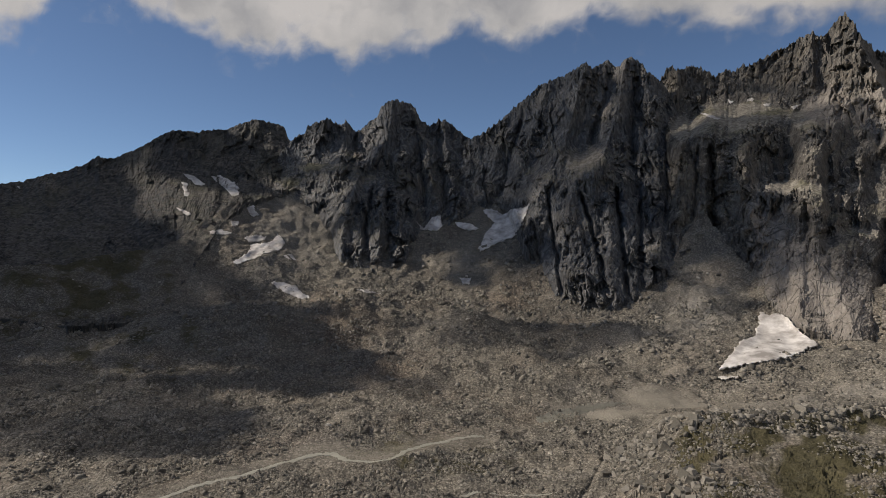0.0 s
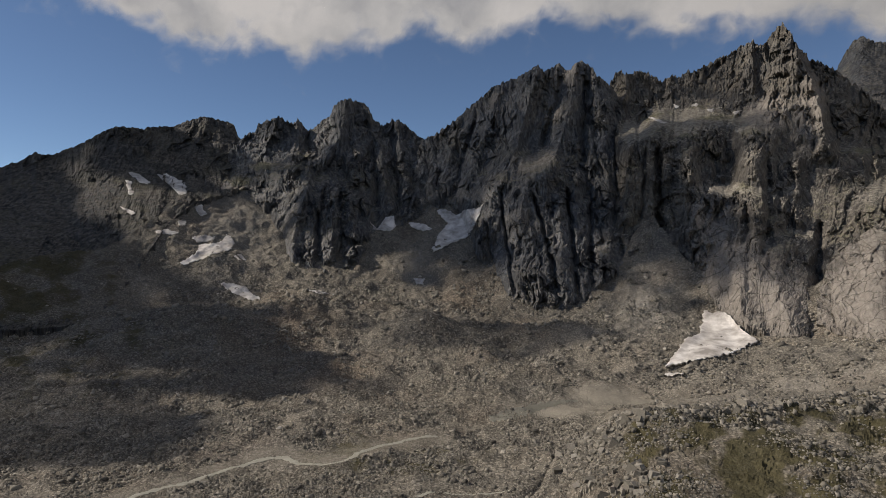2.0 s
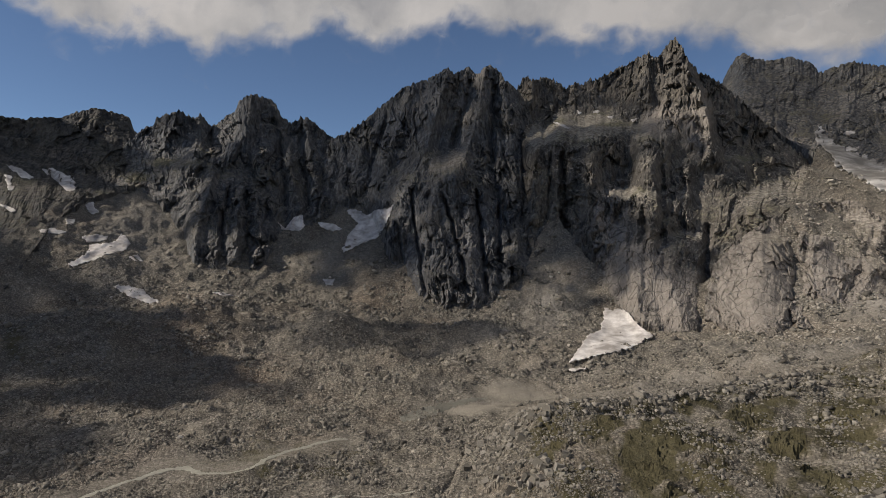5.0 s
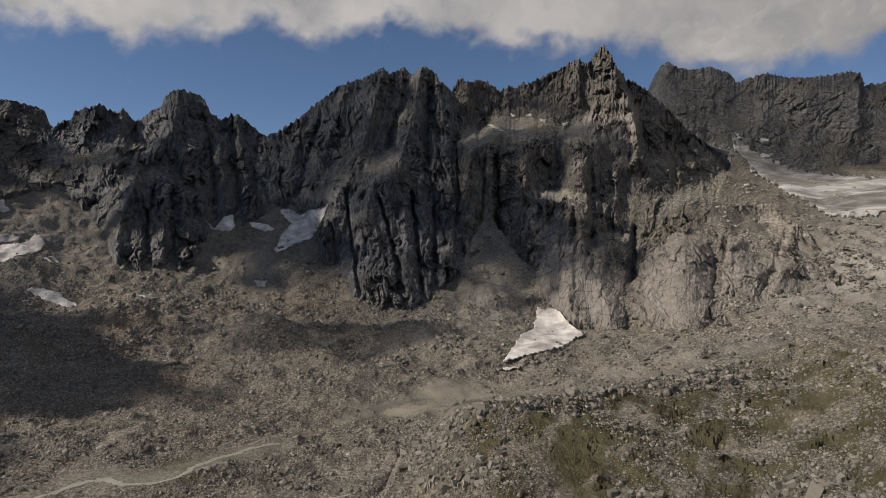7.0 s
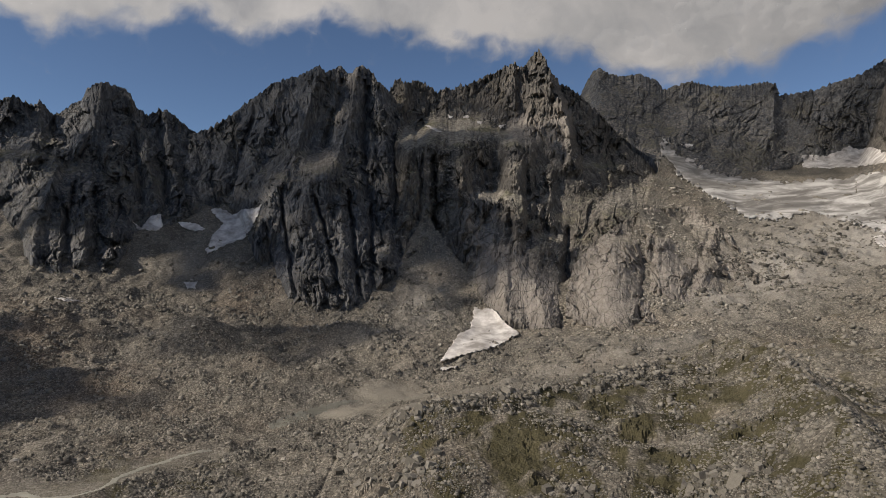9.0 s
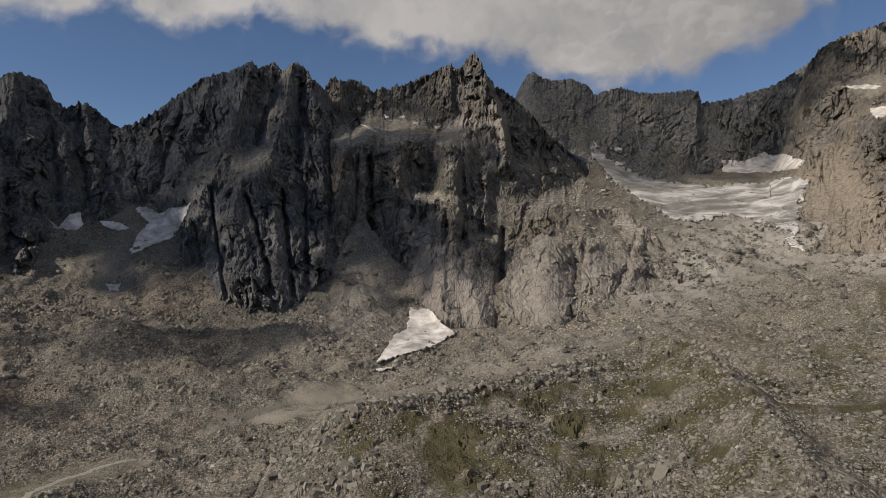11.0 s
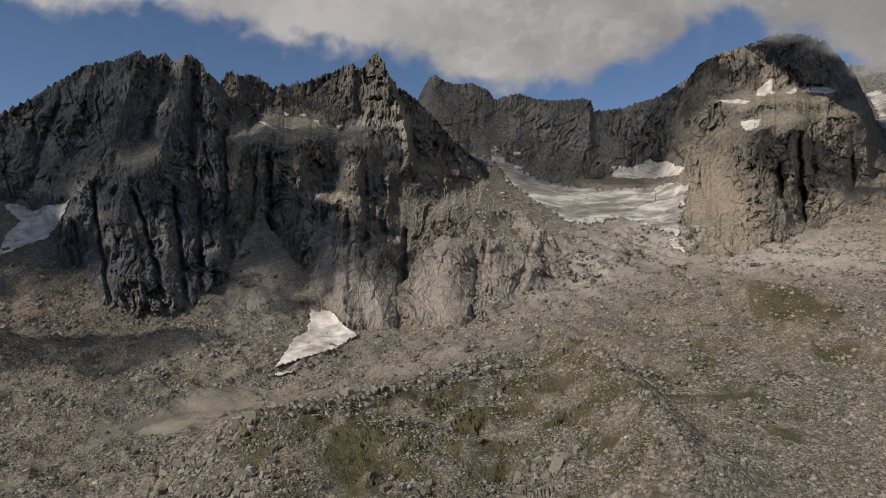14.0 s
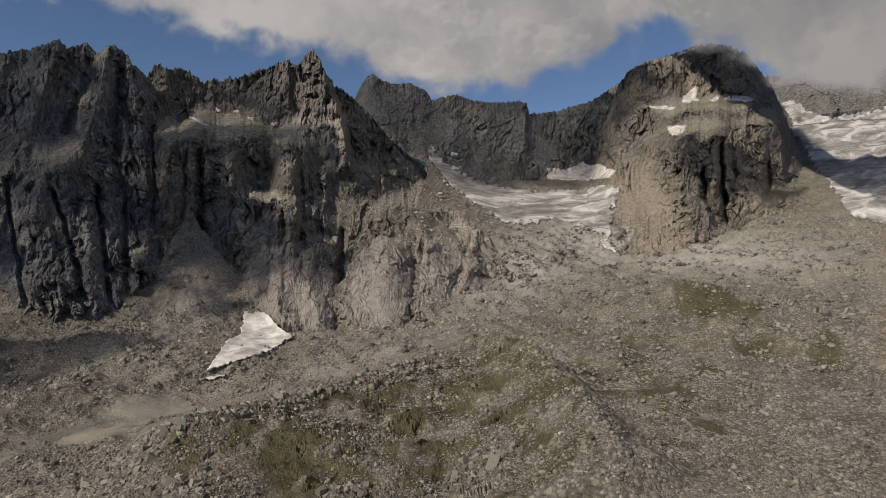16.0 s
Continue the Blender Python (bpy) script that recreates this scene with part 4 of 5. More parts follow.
RIBS_F = [(50, 2.2, 0.8, [(65.02, 9.76), (65.59, 6.45), (65.8, 2.67)]),
         (44, 1.2, 0.8, [(67.34, 10.05), (67.46, 5.44), (67.32, 2.64)]),
         (40, 0.9, 1.4, [(70.48, 9.58), (70.27, 5.31), (69.65, 3.05)]),
         (34, 1.0, 1.0, [(72.29, 9.2), (72.48, 5.21)]),
         (40, 2.2, 1.4, [(65.83, 17.77), (64.04, 13.97)]),
         (36, 1.6, 1.6, [(68.84, 16.97), (69.67, 12.97)]),
         (30, 1.6, 1.8, [(60.82, 16.96), (61.75, 12.77), (62.44, 8.97)])]
GULLIES_F = [(-95, 0.5, 0.6, [(66.34, 7.35), (66.77, 4.53), (67.62, 2.26)]),
         (-95, 0.5, 0.5, [(67.89, 9.56), (68.06, 5.41), (68.39, 2.38)]),
         (-60, 0.5, 0.6, [(68.9, 7.66), (68.9, 3.07)]),
         (-50, 0.4, 0.4, [(71.49, 7.94), (71.36, 3.91)]),
         (-26, 0.5, 0.5, [(63.82, 16.68), (63.36, 13.11)])]
GULLIES_H = [(-16, 0.4, 0.9, [(41.26, 0.66), (41.58, -2.73), (41.02, -5.64)]), (-12, 0.5, 0.4, [(42.62, 1.62), (42.17, -0.79)]), (-12, 0.5, 0.5, [(46.79, 2.04), (45.93, -1.24), (45.06, -3.61)]), (-14, 0.6, 0.5, [(48.68, 0.17), (49.29, -2.12)])]


mountain("ridge", "dark smooth shaded ridge with a long sloping crest", CREST_A, BASE_A, [(-75, 1500), (-30, 1450), (-12, 1500)], ROCK_SHADED,
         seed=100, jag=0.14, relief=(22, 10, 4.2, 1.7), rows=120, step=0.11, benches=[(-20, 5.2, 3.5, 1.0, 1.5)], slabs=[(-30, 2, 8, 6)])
mountain("peak", "dark jagged rock peak with a deep notch beside it", CREST_B, BASE_B, [(-16, 1380), (0, 1340), (7, 1300)], ROCK_DARK,
         ribs=RIBS_B, gullies=GULLIES_B, benches=[(-11.0, 7.2, 2.6, 0.5, 3), (-8.2, 8.6, 1.4, 0.5, 2), (-6.6, 6.0, 1.6, 0.8, 2), (-13.5, 5.5, 1.5, 1.2, 2)], seed=200, teeth=TEETH_B, lean=-0.1, jag=0.2)
mountain("buttress", "tall dark granite buttress with vertical gullies", CREST_C, BASE_C, [(0, 1300), (12, 1260), (22, 1260)], ROCK_DARK,
         # pale: softly lit upper faces, painted as lighter rock
         ribs=RIBS_C, gullies=GULLIES_C, benches=[(12.6, 7.8, 2.4, 1.0, 3), (9.6, 6.4, 1.6, 0.6, 2), (15.5, 6.5, 2, 0.6, 1)], seed=300, slabs=[(11.5, 11, 1.8, 3), (9.3, 1, 1.2, 3)], teeth=TEETH_C, lean=0.16, jag=0.2, pale=[(10.5, 12.5, 1.6, 2.2, 0.22), (14.2, 14, 0.8, 2, 0.25), (16, 14.5, 0.8, 1.6, 0.25), (12.5, 7.5, 1.6, 1, 0.2), (11.6, 2.5, 1.0, 3, 0.15)])
mountain("spire", "sharp granite spire above a rubble bench and pale slabs", CREST_D, BASE_D, [(17, 1320), (32, 1340), (36, 1340), (41, 1380), (45, 1480)], ROCK_MID,
         ribs=RIBS_D, gullies=GULLIES_D, benches=[(21.4, 10.2, 1.8, 0.9, 5), (25, 10.7, 3.6, 1.0, 7), (30.2, 10.2, 1.8, 0.9, 4), (28.6, 4.9, 2.6, 0.6, 4), (37.5, 7.4, 2.2, 0.4, 2), (39.5, 4.5, 2.0, 0.8, 2), (33.5, 1.3, 1.6, 0.4, 2)],
         seed=400, slabs=[(29.2, -3.4, 2.6, 3.6), (29.2, -3.4, 2.4, 3.4), (32.5, -3.5, 2.6, 3.4), (32.5, -3.5, 2.4, 3.0), (34.5, 4, 1.6, 3)], teeth=TEETH_D, jag=0.3,
         # the last two paint a sun patch and the lit arete; the others are pale slabs
         pale=[(27.0, 1.5, 1.5, 3.2, 0.95), (29.3, -2.5, 2.4, 3.2, 0.95), (32.4, -4.5, 2.2, 2.6, 0.75), (31.4, 10.8, 1.3, 1.0, 1.4), (34.3, 10.5, 0.9, 2.2, 1.0)])
mountain("cirque_wall", "long dark rock wall closing the cirque", CREST_E, BASE_E, [(34, 1900), (66, 1950)], ROCK_DARK,
         ribs=RIBS_E, seed=500, teeth=TEETH_E, relief=(30, 9, 4.5, 1.8), jag=0.2)
mountain("summit", "high rock peak with snow ledges and a dark lower wall", CREST_F, BASE_F, [(57, 1880), (77, 1930)], ROCK_TAN,
         ribs=RIBS_F, gullies=GULLIES_F, benches=[(66, 12.3, 5, 0.7, 5), (66, 10.4, 3.0, 0.6, 3), (71, 10.6, 2.0, 0.6, 3), (61.3, 4.5, 1.8, 3.2, 1.2), (63.4, 1.2, 2.2, 1.4, 1), (71.5, 4.6, 2.0, 0.8, 2)],
         seed=600, slabs=[(61.5, 3.5, 2, 3.5)], relief=(38, 13, 6, 2.6), jag=0.22,
         pale=[(61.2, 4.5, 2.4, 3.6, 0.55), (63.4, 3, 1.8, 3.0, 0.55), (64, 0.6, 3, 1.3, 0.8), (66, 13.5, 3, 1.0, 0.45), (71, 3.4, 2, 0.8, 0.9)])
mountain("far_ridge", "far rock ridge behind the glacier under cloud", CREST_G, BASE_G, [(68, 2500), (110, 2500)], ROCK_DARK, seed=700, rows=70, step=0.12)
mountain("rock_dome", "pale ice-smoothed granite slabs above the scree", CREST_H, BASE_H, [], ROCK_PALE,
         gullies=GULLIES_H, benches=[(43.5, 1.2, 2.4, 0.5, 2), (46, -1.0, 2, 0.5, 2), (41, -4.6, 1.5, 0.4, 1.5), (39.5, 1.0, 1.6, 0.5, 2), (46.5, 2.2, 2, 0.5, 2)],
         seed=800, slabs=[(38.6, -3.5, 2.6, 3.6), (38.6, -4.5, 2.2, 2.6)], domes=[(38.7, -4.4, 2.9, 3.4, 15), (43.6, -2.2, 1.6, 2.2, 12), (46.6, -0.6, 1.5, 1.4, 10), (42.2, 1.2, 1.5, 1.2, 8)], jag=0.12, relief=(14, 7, 3.0, 1.1), rows=150, sunk=3, lean=0.5, pale=[(37.5, -3, 3, 4, 1.0), (43, -2.5, 4, 3, 0.75)])


# ---- what lies on the land ----
def seen_range(az, el):
    """Range of the first surface met at each bearing (row) and rise (column)."""
    out = np.full((len(el), len(az)), 9e3)
    for saz, se, sr in SHEETS:
        for k, a in enumerate(az):
            if saz[0] <= a <= saz[-1]:
                i = min(np.searchsorted(saz, a), len(saz) - 1)
                col = np.maximum.accumulate(se[:, i])
                out[:, k] = np.minimum(out[:, k], np.interp(el, col, sr[:, i], left=9e3, right=9e3))
    return out


def blur(r, times):
    for _ in range(times):
        p = np.pad(r, 1, mode="edge")
        r = (p[:-2, 1:-1] + p[2:, 1:-1] + p[1:-1, :-2] + p[1:-1, 2:] + 2 * r) / 6
    return r


def within(poly, A, E):
    inside = np.zeros(A.shape, bool)
    for (x0, y0), (x1, y1) in zip(poly, poly[1:] + poly[:1]):
        cross = (y0 > E) != (y1 > E)
        inside ^= cross & (A < (x1 - x0) * (E - y0) / (y1 - y0 + 1e-12) + x0)
    return inside


def cover(name, poly, mat, lift=1.2, step=0.03, ragged=0.12, soft=3, seed=1, band=None):
    """A sheet lying on the land inside an outline, or along a line (band: its width in metres), with a rim that reaches the ground."""
    p = np.array(poly)
    az = np.arange(p[:, 0].min() - 0.4, p[:, 0].max() + 0.4, step)
    el = np.arange(p[:, 1].min() - 0.4, p[:, 1].max() + 0.4, step)
    A, E = np.meshgrid(az, el)
    ground_r = seen_range(az, el)
    R = blur(np.where(ground_r > 8e3, np.median(ground_r), ground_r), soft)
    P = polar(A, E, R)
    wa, we = A + ragged * fbm(A * 2.5, E * 2.5, seed, 4, 0.6), E + 0.6 * ragged * fbm(A * 2.5, E * 3.5, seed + 5, 4, 0.6)
    if band is None:
        mask = within(poly, wa, we)
    else:
        lr = np.array([seen_range(np.array([a]), np.array([e]))[0, 0] for a, e in poly])
        q = polar(p[:, 0], p[:, 1], lr)[:, :2]
        d = np.full(A.shape, 1e9)
        for a, b in zip(q[:-1], q[1:]):
            ab = b - a
            t = np.clip(((P[..., :2] - a) @ ab) / (ab @ ab), 0, 1)
            d = np.minimum(d, np.linalg.norm(P[..., :2] - a - t[..., None] * ab, axis=-1))
        mask = d < 0.5 * band * (1 + 0.5 * fbm(A * 2, E * 4, seed, 3))
    depth = mask.astype(float)
    for _ in range(6):
        depth = blur(depth, 1)
    depth_wide = blur(depth, 40)
    cells = mask[:-1, :-1] & mask[1:, :-1] & mask[:-1, 1:] & mask[1:, 1:]
    P = polar(A, E, R - 0.6 * lift - lift * depth)
    P[..., 2] += lift * 0.35 * depth
    inner = mask.copy()
    inner[1:-1, 1:-1] = mask[1:-1, 1:-1] & mask[:-2, 1:-1] & mask[2:, 1:-1] & mask[1:-1, :-2] & mask[1:-1, 2:]
    edge = mask & ~inner
    P[edge] = polar(A, E, R + (2.0 if lift > 1 else 0.1))[edge]
    if not cells.any():
        return None
    return new(name, grid_mesh(name, P, mat, keep=cells, flat=False, fields=[("thickness", depth_wide)]))


for k, (outlines, label, lift) in enumerate((
        (SNOW_WEST, "dirty white snow patch lying in a rubble hollow", 1.5), (SNOW_WEST_HIGH, "thin old snow patch below the shaded ridge", 1.2),
        (SNOW_GULLY, "grey-white snow remnant at the foot of a gully", 1.5), (SNOW_BENCH, "narrow snow strip on a high rock bench", 1.2),
        (SNOW_PEAK, "bright snow ledge on the high peak", 1.5), (SNOW_WALL, "snow patch below the dark rock wall", 1.5))):
    for i, outline in enumerate(outlines):
        ob = cover("snow_patch", outline, SNOW, lift, 0.035, 0.13, 12, 40 * k + i)
        if ob:
            tagged(ob, label, "snow patch", "snow patches in the cirque")
for i, outline in enumerate(SNOW_FAN):
    tagged(cover("snow_fan", outline, SNOW, 4.2, 0.035, 0.16, 90, 500 + i), "fan-shaped avalanche snow, dirty white, below the slabs", "snow patch", "snow patches in the cirque")


def ice_material():
    m, n, l, bsdf = material("dirty_glacier_ice")
    pos = node(n, l, "ShaderNodeNewGeometry")
    stretch = node(n, l, "ShaderNodeMapping", [("Scale", (0.5, 1, 2)), ("Rotation", (0, 0, 0.6))], [("Vector", pos.outputs["Position"])])
    band = node(n, l, "ShaderNodeTexNoise", [("Scale", 0.02), ("Detail", 9), ("Roughness", 0.65), ("Distortion", 0.8)], [("Vector", stretch.outputs[0])])
    col = ramp(n, l, band.outputs[0], [(0.4, (0.14, 0.131, 0.118)), (0.5, (0.26, 0.247, 0.23)), (0.6, (0.5, 0.485, 0.46))])
    grit = node(n, l, "ShaderNodeTexNoise", [("Scale", 0.12), ("Detail", 8), ("Roughness", 0.7)], [("Vector", pos.outputs["Position"])])
    debris = ramp(n, l, grit.outputs[0], [(0.35, (0.12, 0.11, 0.095)), (0.65, (0.27, 0.248, 0.215))])
    thick = node(n, l, "ShaderNodeAttribute", attribute_name="thickness")
    clean = node(n, l, "ShaderNodeMath", [], [(0, thick.outputs["Fac"]), (1, band.outputs[0])], operation="ADD")
    col = mixed(n, l, ramp(n, l, clean.outputs[0], [(0.85, grey(0)), (1.25, grey(1))]), debris, col)
    l.new(col, bsdf.inputs["Base Color"])
    bsdf.inputs["Roughness"].default_value = 0.7
    bump = node(n, l, "ShaderNodeBump", [("Strength", 0.6), ("Distance", 3)], [("Height", band.outputs[0])])
    l.new(bump.outputs[0], bsdf.inputs["Normal"])
    return m


ICE = ice_material()
tagged(cover("glacier", ICE_BASIN, ICE, 3.0, 0.045, 0.35, 30, 611), "debris-covered glacier tongue with dirty white ice bands", "glacier")
tagged(cover("glacier", ICE_EAST, ICE, 3.0, 0.06, 0.3, 5, 622), "broad bright glacier slope with crevassed ice", "glacier")


def water_material(name, tone):
    m, n, l, bsdf = material(name)
    pos = node(n, l, "ShaderNodeNewGeometry")
    rip = node(n, l, "ShaderNodeTexNoise", [("Scale", 0.5), ("Detail", 5)], [("Vector", pos.outputs["Position"])])
    l.new(ramp(n, l, rip.outputs[0], [(0.3, (0.24 * tone, 0.23 * tone, 0.182 * tone)), (0.7, (0.33 * tone, 0.317 * tone, 0.26 * tone))]), bsdf.inputs["Base Color"])
    bsdf.inputs["Roughness"].default_value = 0.45
    bump = node(n, l, "ShaderNodeBump", [("Strength", 0.25), ("Distance", 0.3)], [("Height", rip.outputs[0])])
    l.new(bump.outputs[0], bsdf.inputs["Normal"])
    return m


def silt_material():
    m, n, l, bsdf = material("pale_trodden_grit")
    pos = node(n, l, "ShaderNodeNewGeometry")
    rip = node(n, l, "ShaderNodeTexNoise", [("Scale", 0.4), ("Detail", 8), ("Roughness", 0.7)], [("Vector", pos.outputs["Position"])])
    l.new(ramp(n, l, rip.outputs[0], [(0.3, (0.24, 0.215, 0.175)), (0.7, (0.36, 0.33, 0.28))]), bsdf.inputs["Base Color"])
    bsdf.inputs["Roughness"].default_value = 0.95
    return m


WATER, POOL, GRIT = water_material("silty_meltwater", 1.0), water_material("murky_pool", 0.5), silt_material()
tagged(cover("stream", STREAM, WATER, 0.2, 0.022, 0.1, 1, 701, band=4.5), "shallow silty meltwater stream across the moraine", "water", kind="structure")
tagged(cover("brook", BROOK, WATER, 0.25, 0.022, 0.1, 2, 702, band=2.5), "thin silty brook between stones", "water", kind="structure")
tagged(cover("pond", POND, POOL, 0.25, 0.022, 0.22, 4, 703), "shallow murky pond on the outwash flat", "water", kind="structure")
tagged(cover("footpath", TRAIL, GRIT, 0.8, 0.03, 0.1, 1, 704, band=2.2), "pale trodden footpath along the moraine crest", "path", kind="structure")


# ---- boulders ----
def stone_shape(rng, fine):
    """A blocky, chipped stone about one metre across: points and triangles."""
    bm = bmesh.new()
    bmesh.ops.create_icosphere(bm, subdivisions=2 if fine else 1, radius=0.5)
    scale = (rng.uniform(0.8, 1.3), rng.uniform(0.6, 1.0), rng.uniform(0.45, 0.8))
    cuts = [(Vector((rng.gauss(0, 1), rng.gauss(0, 1), rng.gauss(0, 1))).normalized(), rng.uniform(0.2, 0.36)) for _ in range(11)]
    for v in bm.verts:
        for n, d in cuts:
            over = v.co.dot(n) - d
            if over > 0:
                v.co -= n * over
        v.co = Vector((v.co.x * scale[0], v.co.y * scale[1], v.co.z * scale[2])) * rng.uniform(0.93, 1.07)
    bm.verts.index_update()
    pts = np.array([v.co[:] for v in bm.verts])
    tris = np.array([[v.index for v in f.verts] for f in bm.faces])
    bm.free()
    return pts, tris


def block_shape(rng):
    """A rough angular block of twelve triangles, about a metre across."""
    bm = bmesh.new()
    bmesh.ops.create_cube(bm, size=0.8)
    size = (rng.uniform(0.8, 1.4), rng.uniform(0.6, 1.1), rng.uniform(0.45, 0.9))
    for v in bm.verts:
        v.co = Vector([c * s * rng.uniform(0.55, 1.15) for c, s in zip(v.co, size)])
    bmesh.ops.triangulate(bm, faces=bm.faces)
    bm.verts.index_update()
    pts, tris = np.array([v.co[:] for v in bm.verts]), np.array([[v.index for v in f.verts] for f in bm.faces])
    bm.free()
    return pts, tris


def chip_shape(rng):
    """A small ridge-backed stone: four corners in the rubble and two along its back."""
    w, d, h = rng.uniform(0.4, 0.65), rng.uniform(0.3, 0.5), rng.uniform(0.35, 0.6)
    pts = [(-w, -d, -0.2), (w, -d, -0.2), (w, d, -0.2), (-w, d, -0.2), (-w * rng.uniform(0.1, 0.6), rng.uniform(-0.2, 0.2), h), (w * rng.uniform(0.1, 0.6), rng.uniform(-0.2, 0.2), h * rng.uniform(0.7, 1.1))]
    pts = np.array(pts) * np.array([[rng.uniform(0.75, 1.2) for _ in range(3)] for _ in range(6)])
    return pts, np.array([(0, 1, 5), (0, 5, 4), (1, 2, 5), (2, 3, 4), (2, 4, 5), (3, 0, 4)])


def stone_material(name="lichened_boulder", tone=1.0):
    m, n, l, bsdf = material(name)
    pos = node(n, l, "ShaderNodeNewGeometry")
    info = node(n, l, "ShaderNodeObjectInfo")
    pick = node(n, l, "ShaderNodeMath", [], [(0, pos.outputs["Random Per Island"]), (1, info.outputs["Random"])], operation="ADD")
    part_of = node(n, l, "ShaderNodeMath", [(1, 0.5)], [(0, pick.outputs[0])], operation="MULTIPLY")
    fine = node(n, l, "ShaderNodeTexNoise", [("Scale", 1.2), ("Detail", 7), ("Roughness", 0.7)], [("Vector", pos.outputs["Position"])])
    col = ramp(n, l, part_of.outputs[0], [(0.1, (0.075 * tone, 0.068 * tone, 0.056 * tone)), (0.5, (0.22 * tone, 0.2 * tone, 0.163 * tone)), (0.9, (0.42 * tone, 0.385 * tone, 0.325 * tone))])
    col = mixed(n, l, 0.6, col, ramp(n, l, fine.outputs[0], [(0.3, grey(0.55)), (0.7, grey(1.3))]), "MULTIPLY")
    l.new(col, bsdf.inputs["Base Color"])
    bsdf.inputs["Roughness"].default_value = 0.9
    bump = node(n, l, "ShaderNodeBump", [("Strength", 0.6), ("Distance", 0.3)], [("Height", fine.outputs[0])])
    l.new(bump.outputs[0], bsdf.inputs["Normal"])
    return m


STONE, DARK_STONE = stone_material(), stone_material("dark_lichened_stone", 0.62)
CRAG = stone_material("mossy_bedrock", 0.72)
rng = random.Random(7)
SHAPES = [block_shape(rng) for _ in range(24)]
CHIPS = [chip_shape(rng) for _ in range(24)]
FINE_SHAPES = [stone_shape(rng, True) for _ in range(8)]


def turned(rng):
    return np.array(Euler((rng.uniform(-0.5, 0.5), rng.uniform(-0.5, 0.5), rng.uniform(0, 6.28))).to_matrix())


def scatter(count, seed, pick_size, zones, along_rim=False, mat=None, shapes=None):
    """Loose stones, joined: bearings and rises drawn within zones (bearing from, to, rise from, to, weight)."""
    rng = random.Random(seed)
    verts, faces, base = [], [], 0
    weights = [z[4] for z in zones]
    tall, wide = GROUND_R.shape
    for _ in range(count):
        a0, a1, e0, e1, _w = rng.choices(zones, weights)[0]
        bearing = rng.uniform(a0, a1)
        rise = float(along(RIM, bearing)) - abs(rng.gauss(0, 1.3)) if along_rim else rng.uniform(e0, e1)
        i, j = int(np.searchsorted(AZ, bearing)), int(np.searchsorted(EL, rise))
        if not (0 < i < wide - 1 and 0 < j < tall - 1) or EL[j] > CAP_AT[i]:
            continue
        u = rng.random()
        place = GROUND_P[j, i] * (1 - u) + GROUND_P[j, i + 1] * u
        r = math.hypot(place[0], place[1])
        if clump[j, i] < rng.uniform(-0.35, 0.35):
            continue
        s = pick_size(rng, r)
        pts, tris = (shapes or SHAPES)[rng.randrange(24)]
        verts.append((pts * s) @ turned(rng).T + place + np.array((0, 0, 0.12 * s)))
        faces.append(tris + base)
        base += len(pts)
    v, f = np.concatenate(verts), np.concatenate(faces)
    me = bpy.data.meshes.new("loose_stones")
    me.vertices.add(len(v))
    me.vertices.foreach_set("co", v.astype(np.float32).ravel())
    me.loops.add(f.size)
    me.loops.foreach_set("vertex_index", f.astype(np.int32).ravel())
    me.polygons.add(len(f))
    me.polygons.foreach_set("loop_start", np.arange(0, f.size, 3, dtype=np.int32))
    me.update(calc_edges=True)
    me.materials.append(mat or STONE)
    return tagged(new("loose_stones", me), "countless grey and brown stones strewn over the moraine", "stones", kind="stuff")


CAP_AT = along(CAP, AZ)
clump = fbm(GROUND_P[..., 0] / 45, GROUND_P[..., 1] / 45, 90, 3) - 2.0 * np.clip(sum(hump(GA, GE, a0, e0, wa, we) for a0, e0, wa, we, k in SILT), 0, 1)
clump = clump - 0.35 * np.clip(sum(k * hump(GA, GE, a0, e0, wa, we) for a0, e0, wa, we, k in TURF_AND_SHADE if k > 0.7), 0, 1)
scatter(50000, 51, lambda g, r: 0.0009 * r * min(1.6 + g.paretovariate(1.9), 11),
        [(-36, 12, -21.5, -13, 3.5), (-36, 45, -13, -5, 4.5), (-20, 45, -5, 1, 1.2), (45, 78, -12, 3, 2.5), (12, 60, -22, -8, 4), (60, 78, -22, -10, 2)])

scatter(34000, 52, lambda g, r: 0.0009 * r * min(1.5 + g.paretovariate(1.8), 13), [(14, 60, -22, -8.5, 4), (56, 78, -22, -4, 4), (-36, 14, -22, -15, 2.5), (45, 78, -5, 1, 1)])

scatter(2600, 53, lambda g, r: 0.0009 * r * min(1.8 + g.paretovariate(1.7), 8), [(39, 52, -1, 5.5, 1), (36, 48, -8, -3, 1)])

scatter(16000, 55, lambda g, r: 0.0009 * r * min(1.4 + g.paretovariate(1.6), 10), [(42, 60, -21, -9, 3), (56, 78, -21, -5, 4), (22, 42, -21, -12, 1)], mat=DARK_STONE)

scatter(2000, 54, lambda g, r: 0.0009 * r * min(2.0 + g.paretovariate(1.35), 13), [(15, 43, 0, 0, 1)], along_rim=True, mat=DARK_STONE)

scatter(62000, 56, lambda g, r: 0.0009 * r * min(1.9 + g.paretovariate(2.2), 7), [(44, 79, -22, -9, 4), (48, 79, -9, 2, 2.5), (-36, 14, -22, -12, 3.5), (-20, 30, -12, -3, 3), (14, 46, -22, -11, 2)], shapes=CHIPS)

